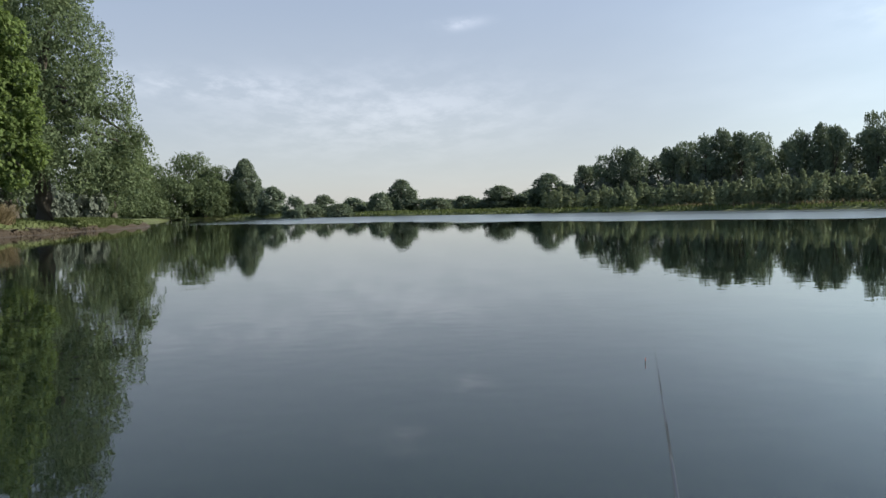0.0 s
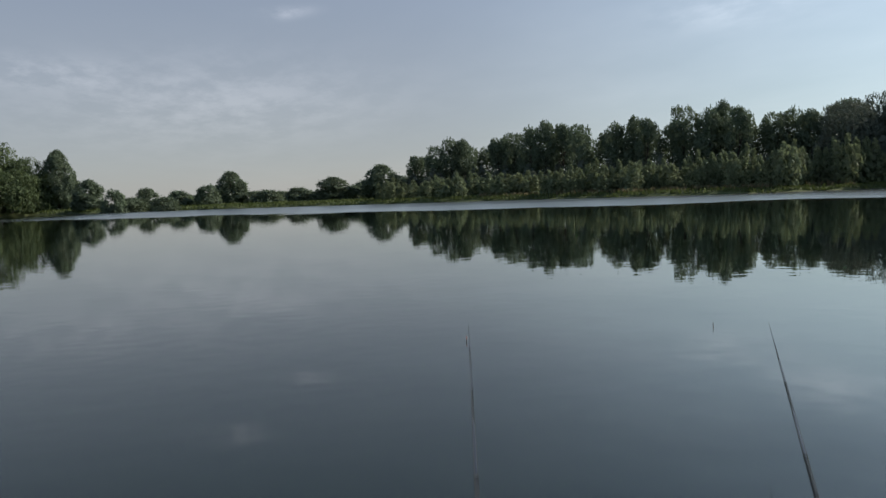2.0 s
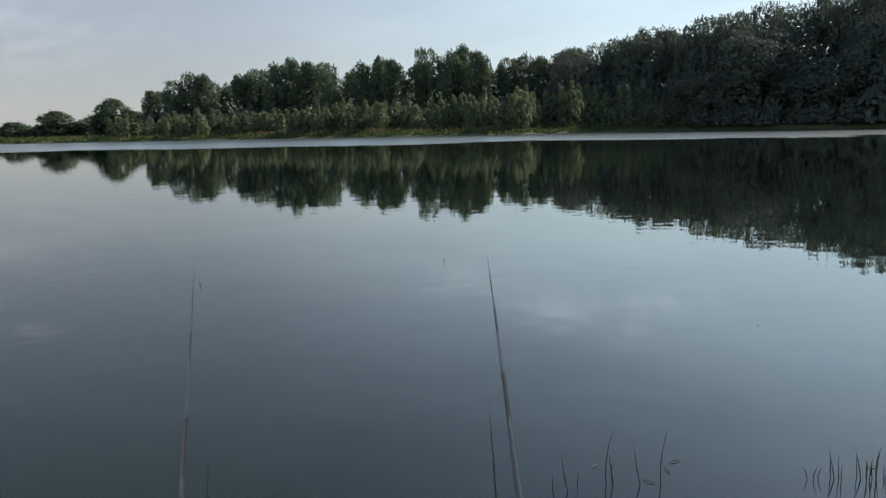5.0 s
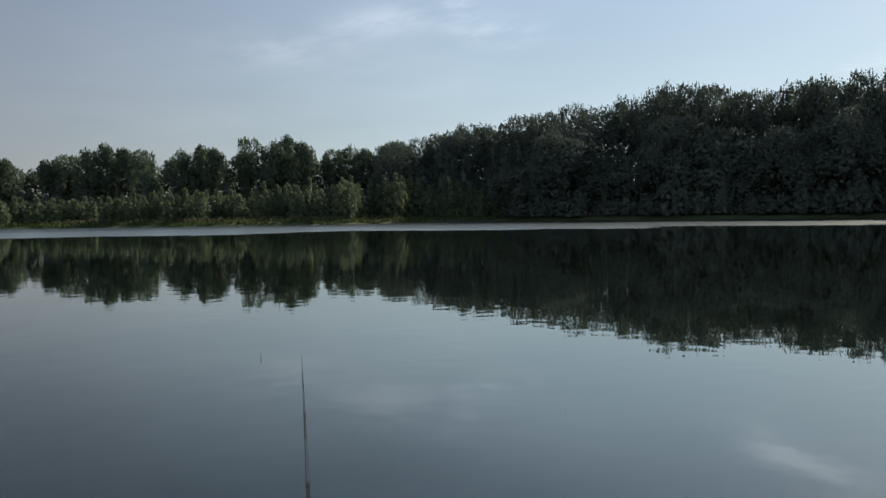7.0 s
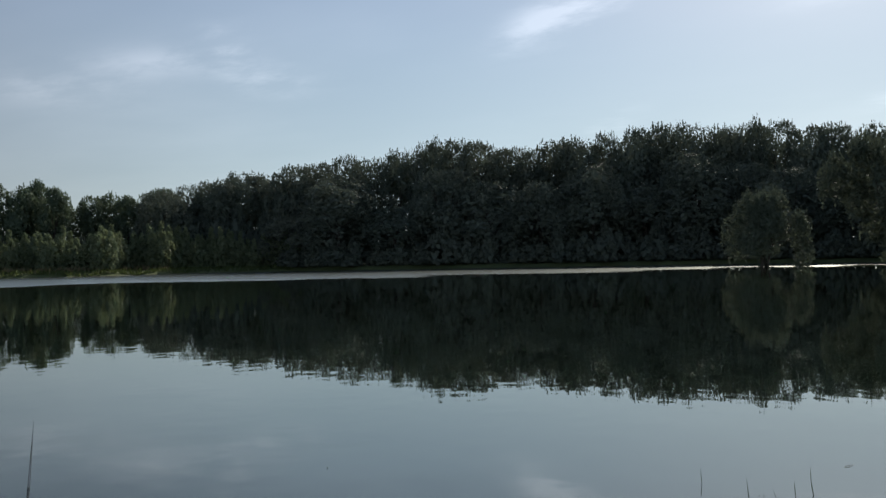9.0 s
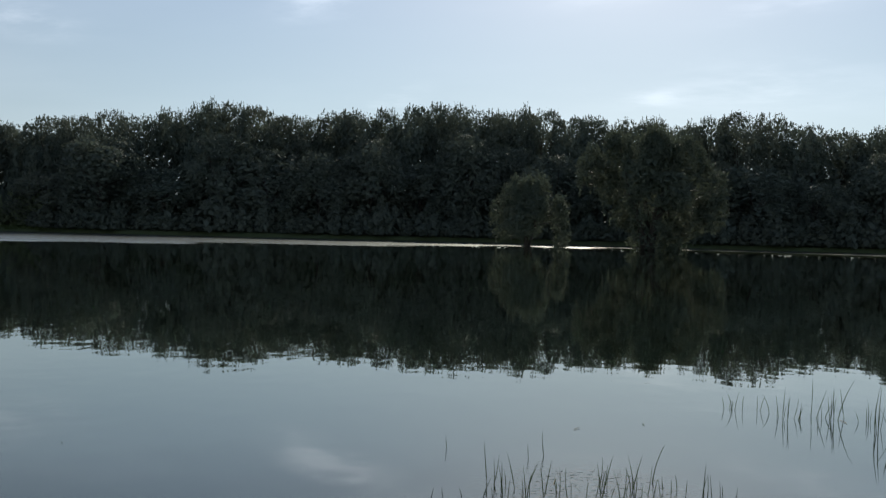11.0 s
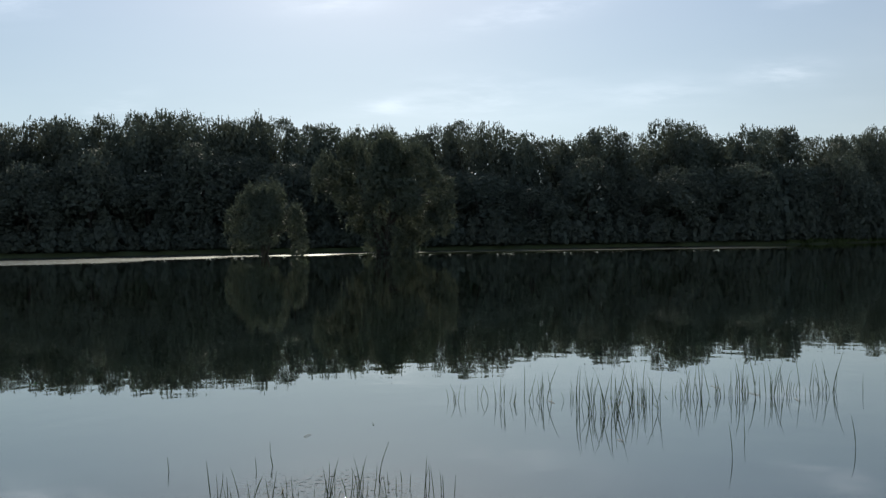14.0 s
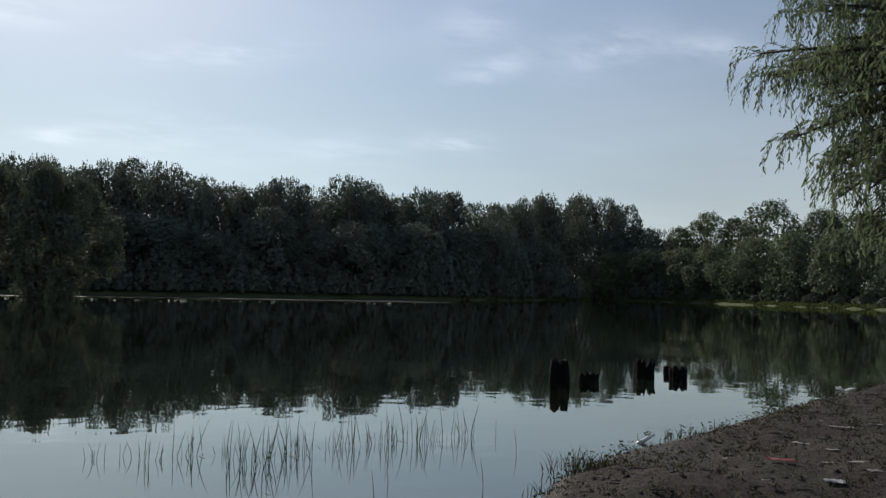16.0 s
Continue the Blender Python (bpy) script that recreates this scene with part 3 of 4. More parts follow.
tagged(new("water", mesh_of("water", ring, [tuple(range(64))], [WATER])), "calm dark lake water mirroring trees and sky", "lake", kind="structure")


def floor_at(az, d):
    p = spot(az, d)
    return float(ground_z(p.x, p.y)[0])


def plant(ob, az, d, turn=0.0, size=1.0, tall=None, z=None, copy=True):
    z = floor_at(az, d) if z is None else z
    return (again if copy else put)(ob, az, d, z - 0.05, turn, size, tall)


def shore_at(az):
    sa, sd = zip(*sorted(SHORE))
    return float(np.interp(az, sa, sd))


# ---- the wood across the lake ----
TOPS_NORTH = [(8, 1.6), (9.7, 2.27), (12.5, 3.42), (14.6, 2.84), (16.2, 3.6), (18.5, 4.15), (20.8, 4.0), (22.3, 3.58), (24.5, 4.2), (26.3, 3.7), (27.8, 4.78), (28.7, 4.2), (30.4, 4.95), (32.2, 3.45),
              (33.6, 4.1), (35.9, 4.0), (38.4, 4.8), (40.4, 5.05), (43.3, 5.8), (44.6, 5.55), (46.3, 6.3), (49.8, 6.8), (52.0, 6.75), (54.1, 7.48), (56.1, 8.02), (58.4, 7.75), (60.4, 7.4), (61.7, 7.1)]
TOPS_EAST = [(64.2, 7.5), (66.4, 7.53), (67.9, 7.95), (70.0, 8.1), (72.9, 8.46), (74.8, 7.95), (77.2, 8.38), (79.0, 7.95), (80.3, 7.68), (83.5, 7.66), (85.5, 7.45), (88.0, 7.0), (90.8, 7.85), (92.8, 7.75),
             (94.2, 6.96), (95.7, 6.82), (97.8, 6.3), (100.1, 7.14), (101.7, 6.25), (103.3, 7.25), (106.5, 7.46), (108.1, 6.14), (110.8, 6.98), (113.1, 6.24), (114.3, 5.7), (117.7, 6.56), (122.1, 6.5), (123.9, 6.1),
             (125.4, 5.1), (126.7, 4.0), (128, 3)]
TOPS = TOPS_NORTH + TOPS_EAST


def top_at(az, d):
    a, e = zip(*TOPS)
    return 1.6 + d * math.tan(radians(float(np.interp(az, a, e))))


rng = np.random.default_rng(11)
WOOD = [tree("forest_tree", "forest", 16.0, 13.0, 20 + i, 5800, (0.35, 0.25), LEAF_FOREST, "tall dark green broadleaf tree at the wood's edge", trunk_r=0.3, group="wood across the lake",
             upright=0.3, sprigs=0.12) for i in range(6)]
used = set()
count = 0


def wood_tree(az, d, h, w):
    global count
    k = count % 6
    plant(WOOD[k], az, d, rng.uniform(0, 360), w, h / 16.0, copy=k in used)
    used.add(k)
    count += 1


# crests of the skyline, the filling between them, and the lower edge of the wood
az = 37.6
while az < 126:
    d = shore_at(az) + 15 + rng.uniform(-2, 3)
    here, beside = top_at(az, d), min(top_at(az - 1.1, d), top_at(az + 1.1, d))
    h = min(here, beside * 1.12) * rng.uniform(0.97, 1.01)
    wood_tree(az, d, h, rng.uniform(0.6, 0.85))
    az += rng.uniform(1.5, 2.1)
for row, (gap, behind, low) in enumerate(((3.6, 6, 0.84), (3.4, 21, 0.98))):
    az = 46.0 if row == 0 else 38.0
    while az < 125.8:
        d = shore_at(az) + behind + rng.uniform(-2, 3)
        h = min(top_at(q, d) for q in (az - 1.2, az, az + 1.2)) * low * rng.uniform(0.95, 1.02) * (1 - 0.36 * (row == 0) * rng.random())
        wood_tree(az, d, h, rng.uniform(0.8, 1.15))
        az += gap * rng.uniform(0.85, 1.15) * 115 / d

BRUSH = [tree("forest_bush", "bush", 4.0, 5.5, 70 + i, 1300, (0.37, 0.27), LEAF_FOREST, "dark green undergrowth at the foot of the wood", "bush", 0.06, 3, 0.3, "undergrowth of the wood") for i in range(3)]
used, count, az = set(), 0, 46.0
while az < 127:
    k = count % 3
    plant(BRUSH[k], az, shore_at(az) + rng.uniform(1.6, 3.2), rng.uniform(0, 360), rng.uniform(0.85, 1.2), rng.uniform(0.7, 1.4), copy=k in used)
    used.add(k)
    count += 1
    az += rng.uniform(1.2, 1.9)
az = 46.0
while az < 120:
    again(BRUSH[count % 3], az, shore_at(az) + rng.uniform(9, 12), 0.5, rng.uniform(0, 360), rng.uniform(1.1, 1.5), rng.uniform(2.4, 3.2))
    count += 1
    az += rng.uniform(1.7, 2.4)

POPLARS = [tree("poplar_tree", "poplar", 13.0, 8.6, 40 + i, 4200, (0.35, 0.25), LEAF_POPLAR, "dark green poplar standing behind willow scrub", trunk_r=0.22, sprigs=0.2, group="poplars behind the scrub") for i in range(4)]
used, count = set(), 0
for az in (9.7, 11.1, 12.2, 13.1, 15.5, 16.4, 17.6, 18.6, 19.8, 20.9, 23.3, 24.4, 25.3, 27.7, 29.4, 30.3, 31.1, 33.3, 34.3, 35.5, 36.6, 37.6):
    d = shore_at(az) + rng.uniform(25, 29)
    k = count % 4
    h = top_at(az, d) * rng.uniform(0.975, 1.015)
    plant(POPLARS[k], az, d, rng.uniform(0, 360), rng.uniform(0.6, 0.78) * (0.65 + 0.35 * h / 12), h / 13.0, copy=k in used)
    used.add(k)
    count += 1
az = 10.5
while az < 38.5:
    d = shore_at(az) + rng.uniform(31, 36)
    plant(POPLARS[count % 4], az, d, rng.uniform(0, 360), rng.uniform(0.85, 1.1), min(top_at(q, d) for q in (az - 0.7, az, az + 0.7)) * rng.uniform(0.9, 0.97) / 13.0)
    count += 1
    az += rng.uniform(1.7, 2.4)
az = 9.5
while az < 48:
    plant(BRUSH[count % 3], az, shore_at(az) + (rng.uniform(20, 23) if az < 37 else rng.uniform(11, 14)), rng.uniform(0, 360), rng.uniform(1.0, 1.3), rng.uniform(1.0, 1.4) * (1.0 if az < 37 else 2.0))
    count += 1
    az += rng.uniform(1.4, 2.0)

SCRUB = [tree("willow_bush", "bush", 5.0, 5.0, 60 + i, 1700, (0.38, 0.2), LEAF_SCRUB, "light green young willow bush on the shore", "bush", 0.08, 3, 0.4, "willow scrub on the shore", upright=1.2, sprigs=0.3) for i in range(4)]
used, count, az = set(), 0, 7.5
while az < 46:
    d = shore_at(az) + rng.uniform(4, 11)
    h = np.interp(az, (7, 12, 20, 28, 35, 38, 42, 46), (3.2, 3.8, 4.3, 4.8, 5.8, 6.4, 5.2, 5.0)) * rng.uniform(0.75, 1.08)
    k = count % 4
    plant(SCRUB[k], az, d, rng.uniform(0, 360), rng.uniform(0.75, 1.05), h / 5.0, copy=k in used)
    used.add(k)
    count += 1
    az += rng.uniform(0.5, 0.95)

# ---- trees and bushes of the meadow and the far left shore ----
LONE = [tree("round_tree", "oval", 8.0, 7.0, 80 + i, 5500, (0.34, 0.24), LEAF_POPLAR, "rounded green tree on the far meadow", trunk_r=0.2, loose=0.16, group="trees on the far meadow") for i in range(2)]
HEDGE = [tree("meadow_bush", "dome", 4.0, 5.0, 90 + i, 1800, (0.32, 0.22), LEAF_POPLAR, "small green bush on the far meadow", "bush", 0.07, 2, 0.2, "bushes on the far meadow", loose=0.3) for i in range(3)]
used = set()


def lone(kinds, k, az, d, el, wide):
    h = 1.6 + d * math.tan(radians(el)) - floor_at(az, d)
    base = Vector((5.6, 5.6, 8.0)) if kinds is LONE else Vector((4.0, 4.0, 4.0))
    key = (kinds[k].name, "a")
    plant(kinds[k], az, d, 37 * az, d * radians(wide) / base.x, h / base.z, copy=key in used)
    used.add(key)


bpy.context.view_layer.update()
lone(LONE, 0, -2.8, 178, 1.90, 2.1)
lone(LONE, 1, 4.0, 160, 1.34, 2.6)
lone(LONE, 0, 7.3, 160, 2.05, 2.6)
lone(LONE, 1, -11.6, 180, 1.62, 2.1)
for i, (az, el, wide) in enumerate([(-10.1, 0.9, 1.3), (-9.2, 0.55, 1.2), (-8.1, 0.97, 1.2), (-7.0, 0.5, 1.1), (-6.1, 0.73, 1.0), (-5.2, 0.6, 1.1), (-4.3, 1.05, 1.3), (-1.4, 0.75, 1.3), (-0.4, 0.6, 1.2),
                                    (0.7, 0.68, 1.3), (1.7, 0.7, 1.1), (2.5, 0.55, 1.1), (5.6, 0.75, 1.2), (6.2, 1.02, 1.7), (9.0, 1.2, 1.7)]):
    lone(HEDGE, i % 3, az, 176 + 14 * math.sin(az * 2.1), el * (0.72 if i % 2 and el < 0.8 else 1.0), wide * (1.75 if el < 0.8 else 1.2))

tall = tree("poplar_tree", "oval", 12.9, 9.4, 101, 14000, (0.32, 0.22), LEAF_POPLAR, "dense dark green poplar on the far shore", trunk_r=0.3)
plant(tall, -13.3, 196, copy=False)
for i, (az, d, h, w) in enumerate([(-17.0, 200, 14.8, 17), (-15.0, 197, 11.6, 12), (-19.2, 196, 11.8, 16), (-21.2, 188, 13, 17), (-23.2, 180, 12, 16), (-16.0, 193, 9, 13), (-18.2, 190, 9.5, 14), (-20.2, 184, 9, 14), (-14.4, 196, 8, 9)]):
    plant(tree("willow_tree", "dome", h, w, 110 + i, 6000, (0.42, 0.2), LEAF_WILLOW, "grey-green willow drooping to the far water", trunk_r=0.35, group="willows in the cove", droop=0.5, hang=1.4), az, d, copy=False)

# ---- the big trees on the left bank ----
def bough(s, z0, z1, wide, near=0.0, az=-25.6):
    """A leafy mass s metres to the right of the trunk and near metres before it, as seen from the bank."""
    a = radians(az)
    return (math.cos(a) * s - math.sin(a) * near, -math.sin(a) * s - math.cos(a) * near, wide, z1, z0, "ball")


OLD_WILLOW = [(0.0, 0.0, 5.8, 25.0, 5.0, "oval"), bough(1.5, 21.5, 28.5, 3.4, 1), bough(3.6, 20.0, 25.0, 2.2), bough(1.8, 16.5, 22.0, 3.2, 3), bough(4.4, 14.2, 20.2, 3.2, 1), bough(6.3, 10.0, 15.8, 3.1, 0.5),
              bough(3.2, 10.0, 15.5, 3.2, 4), bough(6.9, 6.6, 12.4, 3.2, 1), bough(8.3, 3.8, 9.6, 3.1, 0), bough(7.0, 2.4, 6.6, 2.4, 1.5), bough(3.6, 5.2, 10.5, 3.2, 4), bough(5.0, 2.6, 6.8, 2.4, 2), bough(2.6, 2.6, 6.8, 2.4, 3.5), bough(0.2, 4.6, 9.0, 2.6, 5.5), bough(-2.0, 2.8, 7.0, 2.4, 4.5),
              bough(-1.0, 9.0, 15.0, 3.4, 4.5), bough(-0.6, 4.6, 9.6, 3.2, 5), bough(-3.5, 3.6, 9.0, 3.2, 3), bough(-5.0, 8.0, 15.0, 3.6, 1), bough(-4.5, 15.0, 22.0, 3.6, 0), bough(-2.5, 19.0, 26.0, 3.4, 1),
              bough(0.5, 6.0, 14.0, 4.0, -4), bough(3.0, 12.0, 20.0, 3.6, -3), bough(-3.0, 12.0, 22.0, 4.0, -3)]
plant(tree("willow_tree", "dome", 27.0, 20.0, 130, 70000, (0.23, 0.105), LEAF_WILLOW, "huge old willow with hanging grey-green branches on the bank", trunk_r=0.8, droop=0.5, hang=1.3, low=2.3, loose=0.16, masses=OLD_WILLOW), -25.6, 91, copy=False)
plant(tree("willow_tree", "dome", 27.0, 15.0, 131, 12000, (0.4, 0.19), LEAF_WILLOW, "taller willow rising behind the bank willow", trunk_r=0.7, droop=0.6, hang=1.6), -27.5, 108, copy=False)
plant(tree("willow_tree", "dome", 13.5, 13.0, 133, 9000, (0.38, 0.17), LEAF_WILLOW, "grey-green willow leaning over the cove", trunk_r=0.4, droop=0.6, hang=1.6, low=1.2), -21.6, 128, copy=False)
BROAD = [(0.0, 0.0, 3.6, 18.5, 4.0, "oval")]
for s_, z0, q in ((1.2, 15.5, 2.0), (3.2, 13.4, 1.9), (0.6, 12.2, 2.2), (3.9, 10.4, 1.8), (1.6, 9.2, 2.0), (4.2, 7.6, 1.8), (2.4, 6.0, 2.0), (4.4, 4.6, 1.7), (0.4, 4.4, 2.0), (3.0, 3.0, 1.6), (2.2, 17.0, 1.6), (-2.0, 8.0, 2.4), (-2.0, 13.0, 2.4)):
    BROAD.append(bough(s_, z0, z0 + q * 1.7, q, 2.6 - 0.3 * s_, -29.2))
plant(tree("broadleaf_tree", "forest", 19.5, 12.0, 132, 36000, (0.21, 0.155), LEAF_BRIGHT, "bright green broadleaf tree beside the old willow", trunk_r=0.4, low=3.0, masses=BROAD), -29.6, 74, copy=False)

for i, (az, d, big) in enumerate([(-33.0, 92, 1.0), (-31.0, 98, 1.2), (-29.0, 104, 1.1), (-27.2, 112, 1.3), (-25.2, 118, 1.2), (-23.2, 122, 1.1), (-32.2, 80, 0.6), (-25.5, 103, 0.7), (-24.4, 105, 0.6)]):
    plant(BRUSH[i % 3], az, d, 50 * i, big, big * 1.3)

# ---- willows standing in the water, and the group on the right shore ----
plant(tree("willow_tree", "ball", 8.1, 8.8, 140, 15000, (0.25, 0.1), LEAF_LAKE, "small round willow standing in the lake", trunk_r=0.16, stems=5, lean=0.35, sprigs=0.35, droop=0.2, loose=0.34,
           masses=[(0, 0, 2.5, 7.2, 1.4, "ball"), (0.2, 3.4, 1.5, 6.2, 2.9, "ball"), (-0.4, 2.5, 1.5, 4.2, 1.0, "ball"), (0.3, -3.4, 1.6, 5.6, 2.0, "ball"), (0, -3.9, 1.2, 3.4, 0.2, "ball"), (0.4, 1.7, 1.6, 7.7, 4.8, "ball"),
                   (-0.6, -1.4, 1.7, 8.0, 4.6, "ball"), (-2.0, 0.5, 1.8, 5.0, 1.4, "ball"), (-1.8, -1.2, 1.5, 6.4, 3.4, "ball"), (0.2, 0.2, 1.3, 8.3, 5.8, "ball")]), 77.4, 95, z=-0.3, copy=False)
plant(tree("willow_tree", "ball", 13.2, 17.0, 141, 28000, (0.3, 0.13), LEAF_LAKE, "broad old willow standing in the lake", trunk_r=0.3, stems=6, lean=0.3, droop=0.15, sprigs=0.3, loose=0.3,
           masses=[(0, -0.2, 3.0, 12.6, 0.1, "oval"), (0.3, 3.4, 2.3, 12.8, 7.8, "ball"), (-0.4, 6.2, 2.1, 11.0, 7.2, "ball"), (0.3, 4.1, 1.8, 8.6, 5.2, "ball"), (0.2, 2.7, 1.4, 6.0, 2.6, "ball"), (0.5, -0.8, 2.5, 13.1, 9.0, "ball"),
                   (0, -3.8, 2.3, 11.9, 7.6, "ball"), (0.3, -6.1, 2.1, 9.5, 5.0, "ball"), (-0.4, -6.8, 1.7, 6.4, 2.4, "ball"), (0.4, -4.3, 2.0, 6.2, 1.6, "ball"), (0, -2.2, 1.6, 3.6, 0.0, "ball"), (-2.2, 0.8, 2.4, 10.5, 6.0, "ball"),
                   (-2.4, -2.6, 2.2, 9.0, 4.5, "ball")]), 85.4, 92, z=-0.3, copy=False)
for i, (az, d, h, w) in enumerate([(121.8, 186, 8.4, 11), (123.4, 188, 10.2, 12), (125.4, 184, 10.4, 13), (127.5, 180, 10.6, 13), (129.6, 174, 11.5, 14), (132.0, 166, 12.2, 14), (134.6, 158, 12.4, 14), (137.4, 150, 12.2, 14), (140.4, 144, 12, 14),
                                   (127.3, 200, 16.5, 13), (129.3, 202, 20.2, 16), (131.0, 204, 19.0, 13), (133.2, 198, 22.5, 18), (136.2, 192, 19.5, 17), (138.8, 186, 18, 17), (141.5, 178, 17, 17)]):
    plant(tree("willow_tree", "dome", h, w, 150 + i, int(6000 * w * h / 240) + 1000, (0.4, 0.23), LEAF_INLET, "dense grey-green willow by the quiet inlet", trunk_r=0.35, droop=0.35, hang=1.1, loose=0.14, group="willows by the inlet"), az, d, copy=False)

az, count = 110.0, 0
while az < 119.5:
    again(BRUSH[count % 3], az, shore_at(az) + rng.uniform(4.5, 8), 0.4, rng.uniform(0, 360), rng.uniform(1.3, 1.6), rng.uniform(2.2, 3.0))
    count += 1
    az += 1.3
az, count = 120.0, 0
while az < 143:
    plant(BRUSH[count % 3], az, shore_at(az) + 13.0, 70 * count, 1.2, 1.1)
    count += 1
    az += 1.3
az, count = 120.5, 0
while az < 143:
    plant(BRUSH[count % 3], az, shore_at(az) + 4.0, 70 * count, 0.9, 0.45)
    count += 1
    az += 1.5

# ---- grass of the far shore and the banks ----
def blades(name, spots, tall, wide, mat, seed, label, category, lean=0.25, segments=1):
    """Grass as one object: each blade a bent pointed strip."""
    r = np.random.default_rng(seed)
    verts, faces = [], []
    for x, y, z in spots:
        h, w, a = tall * r.uniform(0.5, 1.25), wide * r.uniform(0.6, 1.3), r.uniform(0, 6.283)
        side = Vector((math.cos(a), math.sin(a), 0)) * w / 2
        bend = Vector((r.normal(0, lean), r.normal(0, lean), 0)) * h
        foot = Vector((x, y, z - 0.03))
        mid, tip = foot + Vector((0, 0, h * 0.55)) + bend * 0.35, foot + Vector((0, 0, h)) + bend
        o = len(verts)
        verts += [foot - side, foot + side, mid + side * 0.8, mid - side * 0.8, tip]
        faces += [(o, o + 1, o + 2, o + 3), (o + 3, o + 2, o + 4)]
    return tagged(new(name, mesh_of(name, verts, faces, [mat])), label, category, kind="stuff")


def shore_spots(n, az0, az1, d0, d1, seed):
    r = np.random.default_rng(seed)
    az = r.uniform(az0, az1, n)
    sa, sd = zip(*sorted(SHORE))
    d = np.interp(az, sa, sd) + d0 + (d1 - d0) * r.random(n) ** 1.6
    x, y = d * np.sin(np.radians(az)), d * np.cos(np.radians(az))
    return np.column_stack([x, y, ground_z(x, y)])


blades("shore_grass", shore_spots(11000, -15, 46, 0.3, 14, 301), 0.42, 0.24, GRASS, 302, "tall green meadow grass along the far shore", "grass")
blades("shore_grass", shore_spots(9000, 112, 143, -0.1, 6, 303), 0.45, 0.25, GRASS, 304, "low green grass along the inlet shore", "grass")
blades("dry_sedge", shore_spots(900, 14, 38, 2.5, 5, 305), 0.7, 0.16, DRY, 306, "brownish dry sedge in front of the scrub", "sedge")


# dry brush, roots and a washed-up log on the old willow's bank
def near_spot(az, d):
    p = spot(az, d)
    return p.x, p.y, float(ground_z(p.x, p.y)[0])


def bank_spots(n, az, spread, d, depth, seed, inland):
    r = np.random.default_rng(seed)
    a, q = np.radians(az + r.normal(0, spread, n * 3)), d + r.normal(0, depth, n * 3)
    x, y = q * np.sin(a), q * np.cos(a)
    keep = shore_distance(x, y) > inland
    x, y = x[keep][:n], y[keep][:n]
    return np.column_stack([x, y, ground_z(x, y)])


blades("dry_brush", bank_spots(2200, -27.5, 0.6, 80.5, 1.0, 341, 2.4), 1.6, 0.05, DRY, 342, "tangle of dry brown brush on the earth bank", "brush", 0.5)
blades("bank_grass", bank_spots(16000, -24.0, 2.6, 93, 7.0, 344, 1.9), 0.25, 0.12, GRASS, 343, "bright short grass on top of the earth bank", "grass", 0.3)
blades("bank_grass", bank_spots(9000, -22.0, 1.9, 97, 8.0, 347, 0.8), 0.22, 0.12, GRASS, 348, "short green grass creeping down the earth bank", "grass", 0.3)
clod = np.random.default_rng(345)
lump = bank_spots(900, -25.0, 2.2, 84, 6.0, 346, 0.15)
lump = lump[shore_distance(lump[:, 0], lump[:, 1]) < 3.4]
lv, lf = [], []
for x, y, z in lump:
    q = 0.1 + 0.28 * clod.random() ** 2
    o = len(lv)
    lv += [(x + q * dx * clod.uniform(0.6, 1.4), y + q * dy * clod.uniform(0.6, 1.4), z + q * dz * clod.uniform(0.4, 0.9) - 0.03) for dx, dy, dz in
           ((1, 0, 0), (0.3, 0.95, 0), (-0.8, 0.6, 0), (-0.8, -0.6, 0), (0.3, -0.95, 0), (0.35, 0.3, 0.8), (-0.4, 0.1, 0.9), (0.1, -0.4, 0.8))]
    lf += [(o + i, o + j, o + k) for i, j, k in ((0, 1, 5), (1, 2, 6), (1, 6, 5), (2, 3, 6), (3, 4, 7), (3, 7, 6), (4, 0, 7), (0, 5, 7), (5, 6, 7))]
tagged(new("earth_clods", mesh_of("earth_clods", lv, lf, [SOIL])), "brown earth clods broken from the bank", "clods", kind="stuff")
for i, (az, off, long, turn) in enumerate([(-22.9, 2.0, 3.0, 60), (-26.3, 1.4, 1.6, 20), (-25.0, 1.5, 1.2, 75), (-27.4, 1.6, 1.5, -20), (-24.1, 1.2, 1.0, 40)]):
    x, y, z = near_spot(az, shore_at(az) + off)
    a = radians(turn)
    way = Vector((math.cos(a), math.sin(a), 0.02))
    v, f = tube([way * long * (q - 0.5) + Vector((0, 0, 0.08 * math.sin(5 * q + i))) for q in np.linspace(0, 1, 7)], [0.1, 0.11, 0.1, 0.09, 0.08, 0.06, 0.03], 8)
    tagged(new("driftwood_log", mesh_of("driftwood_log", v, f, [BARK], True)), "washed-up grey branch lying on the earth bank", "driftwood", "driftwood on the bank").location = (x, y, z + 0.08)


def land_spots(n, x0, x1, y0, y1, d0, d1, seed, power=1.0):
    r = np.random.default_rng(seed)
    x, y = r.uniform(x0, x1, n * 8), r.uniform(y0, y1, n * 8)
    d = shore_distance(x, y)
    keep = (d > d0) & (d < d0 + (d1 - d0) * r.random(n * 8) ** power)
    x, y = x[keep][:n], y[keep][:n]
    return np.column_stack([x, y, ground_z(x, y)])


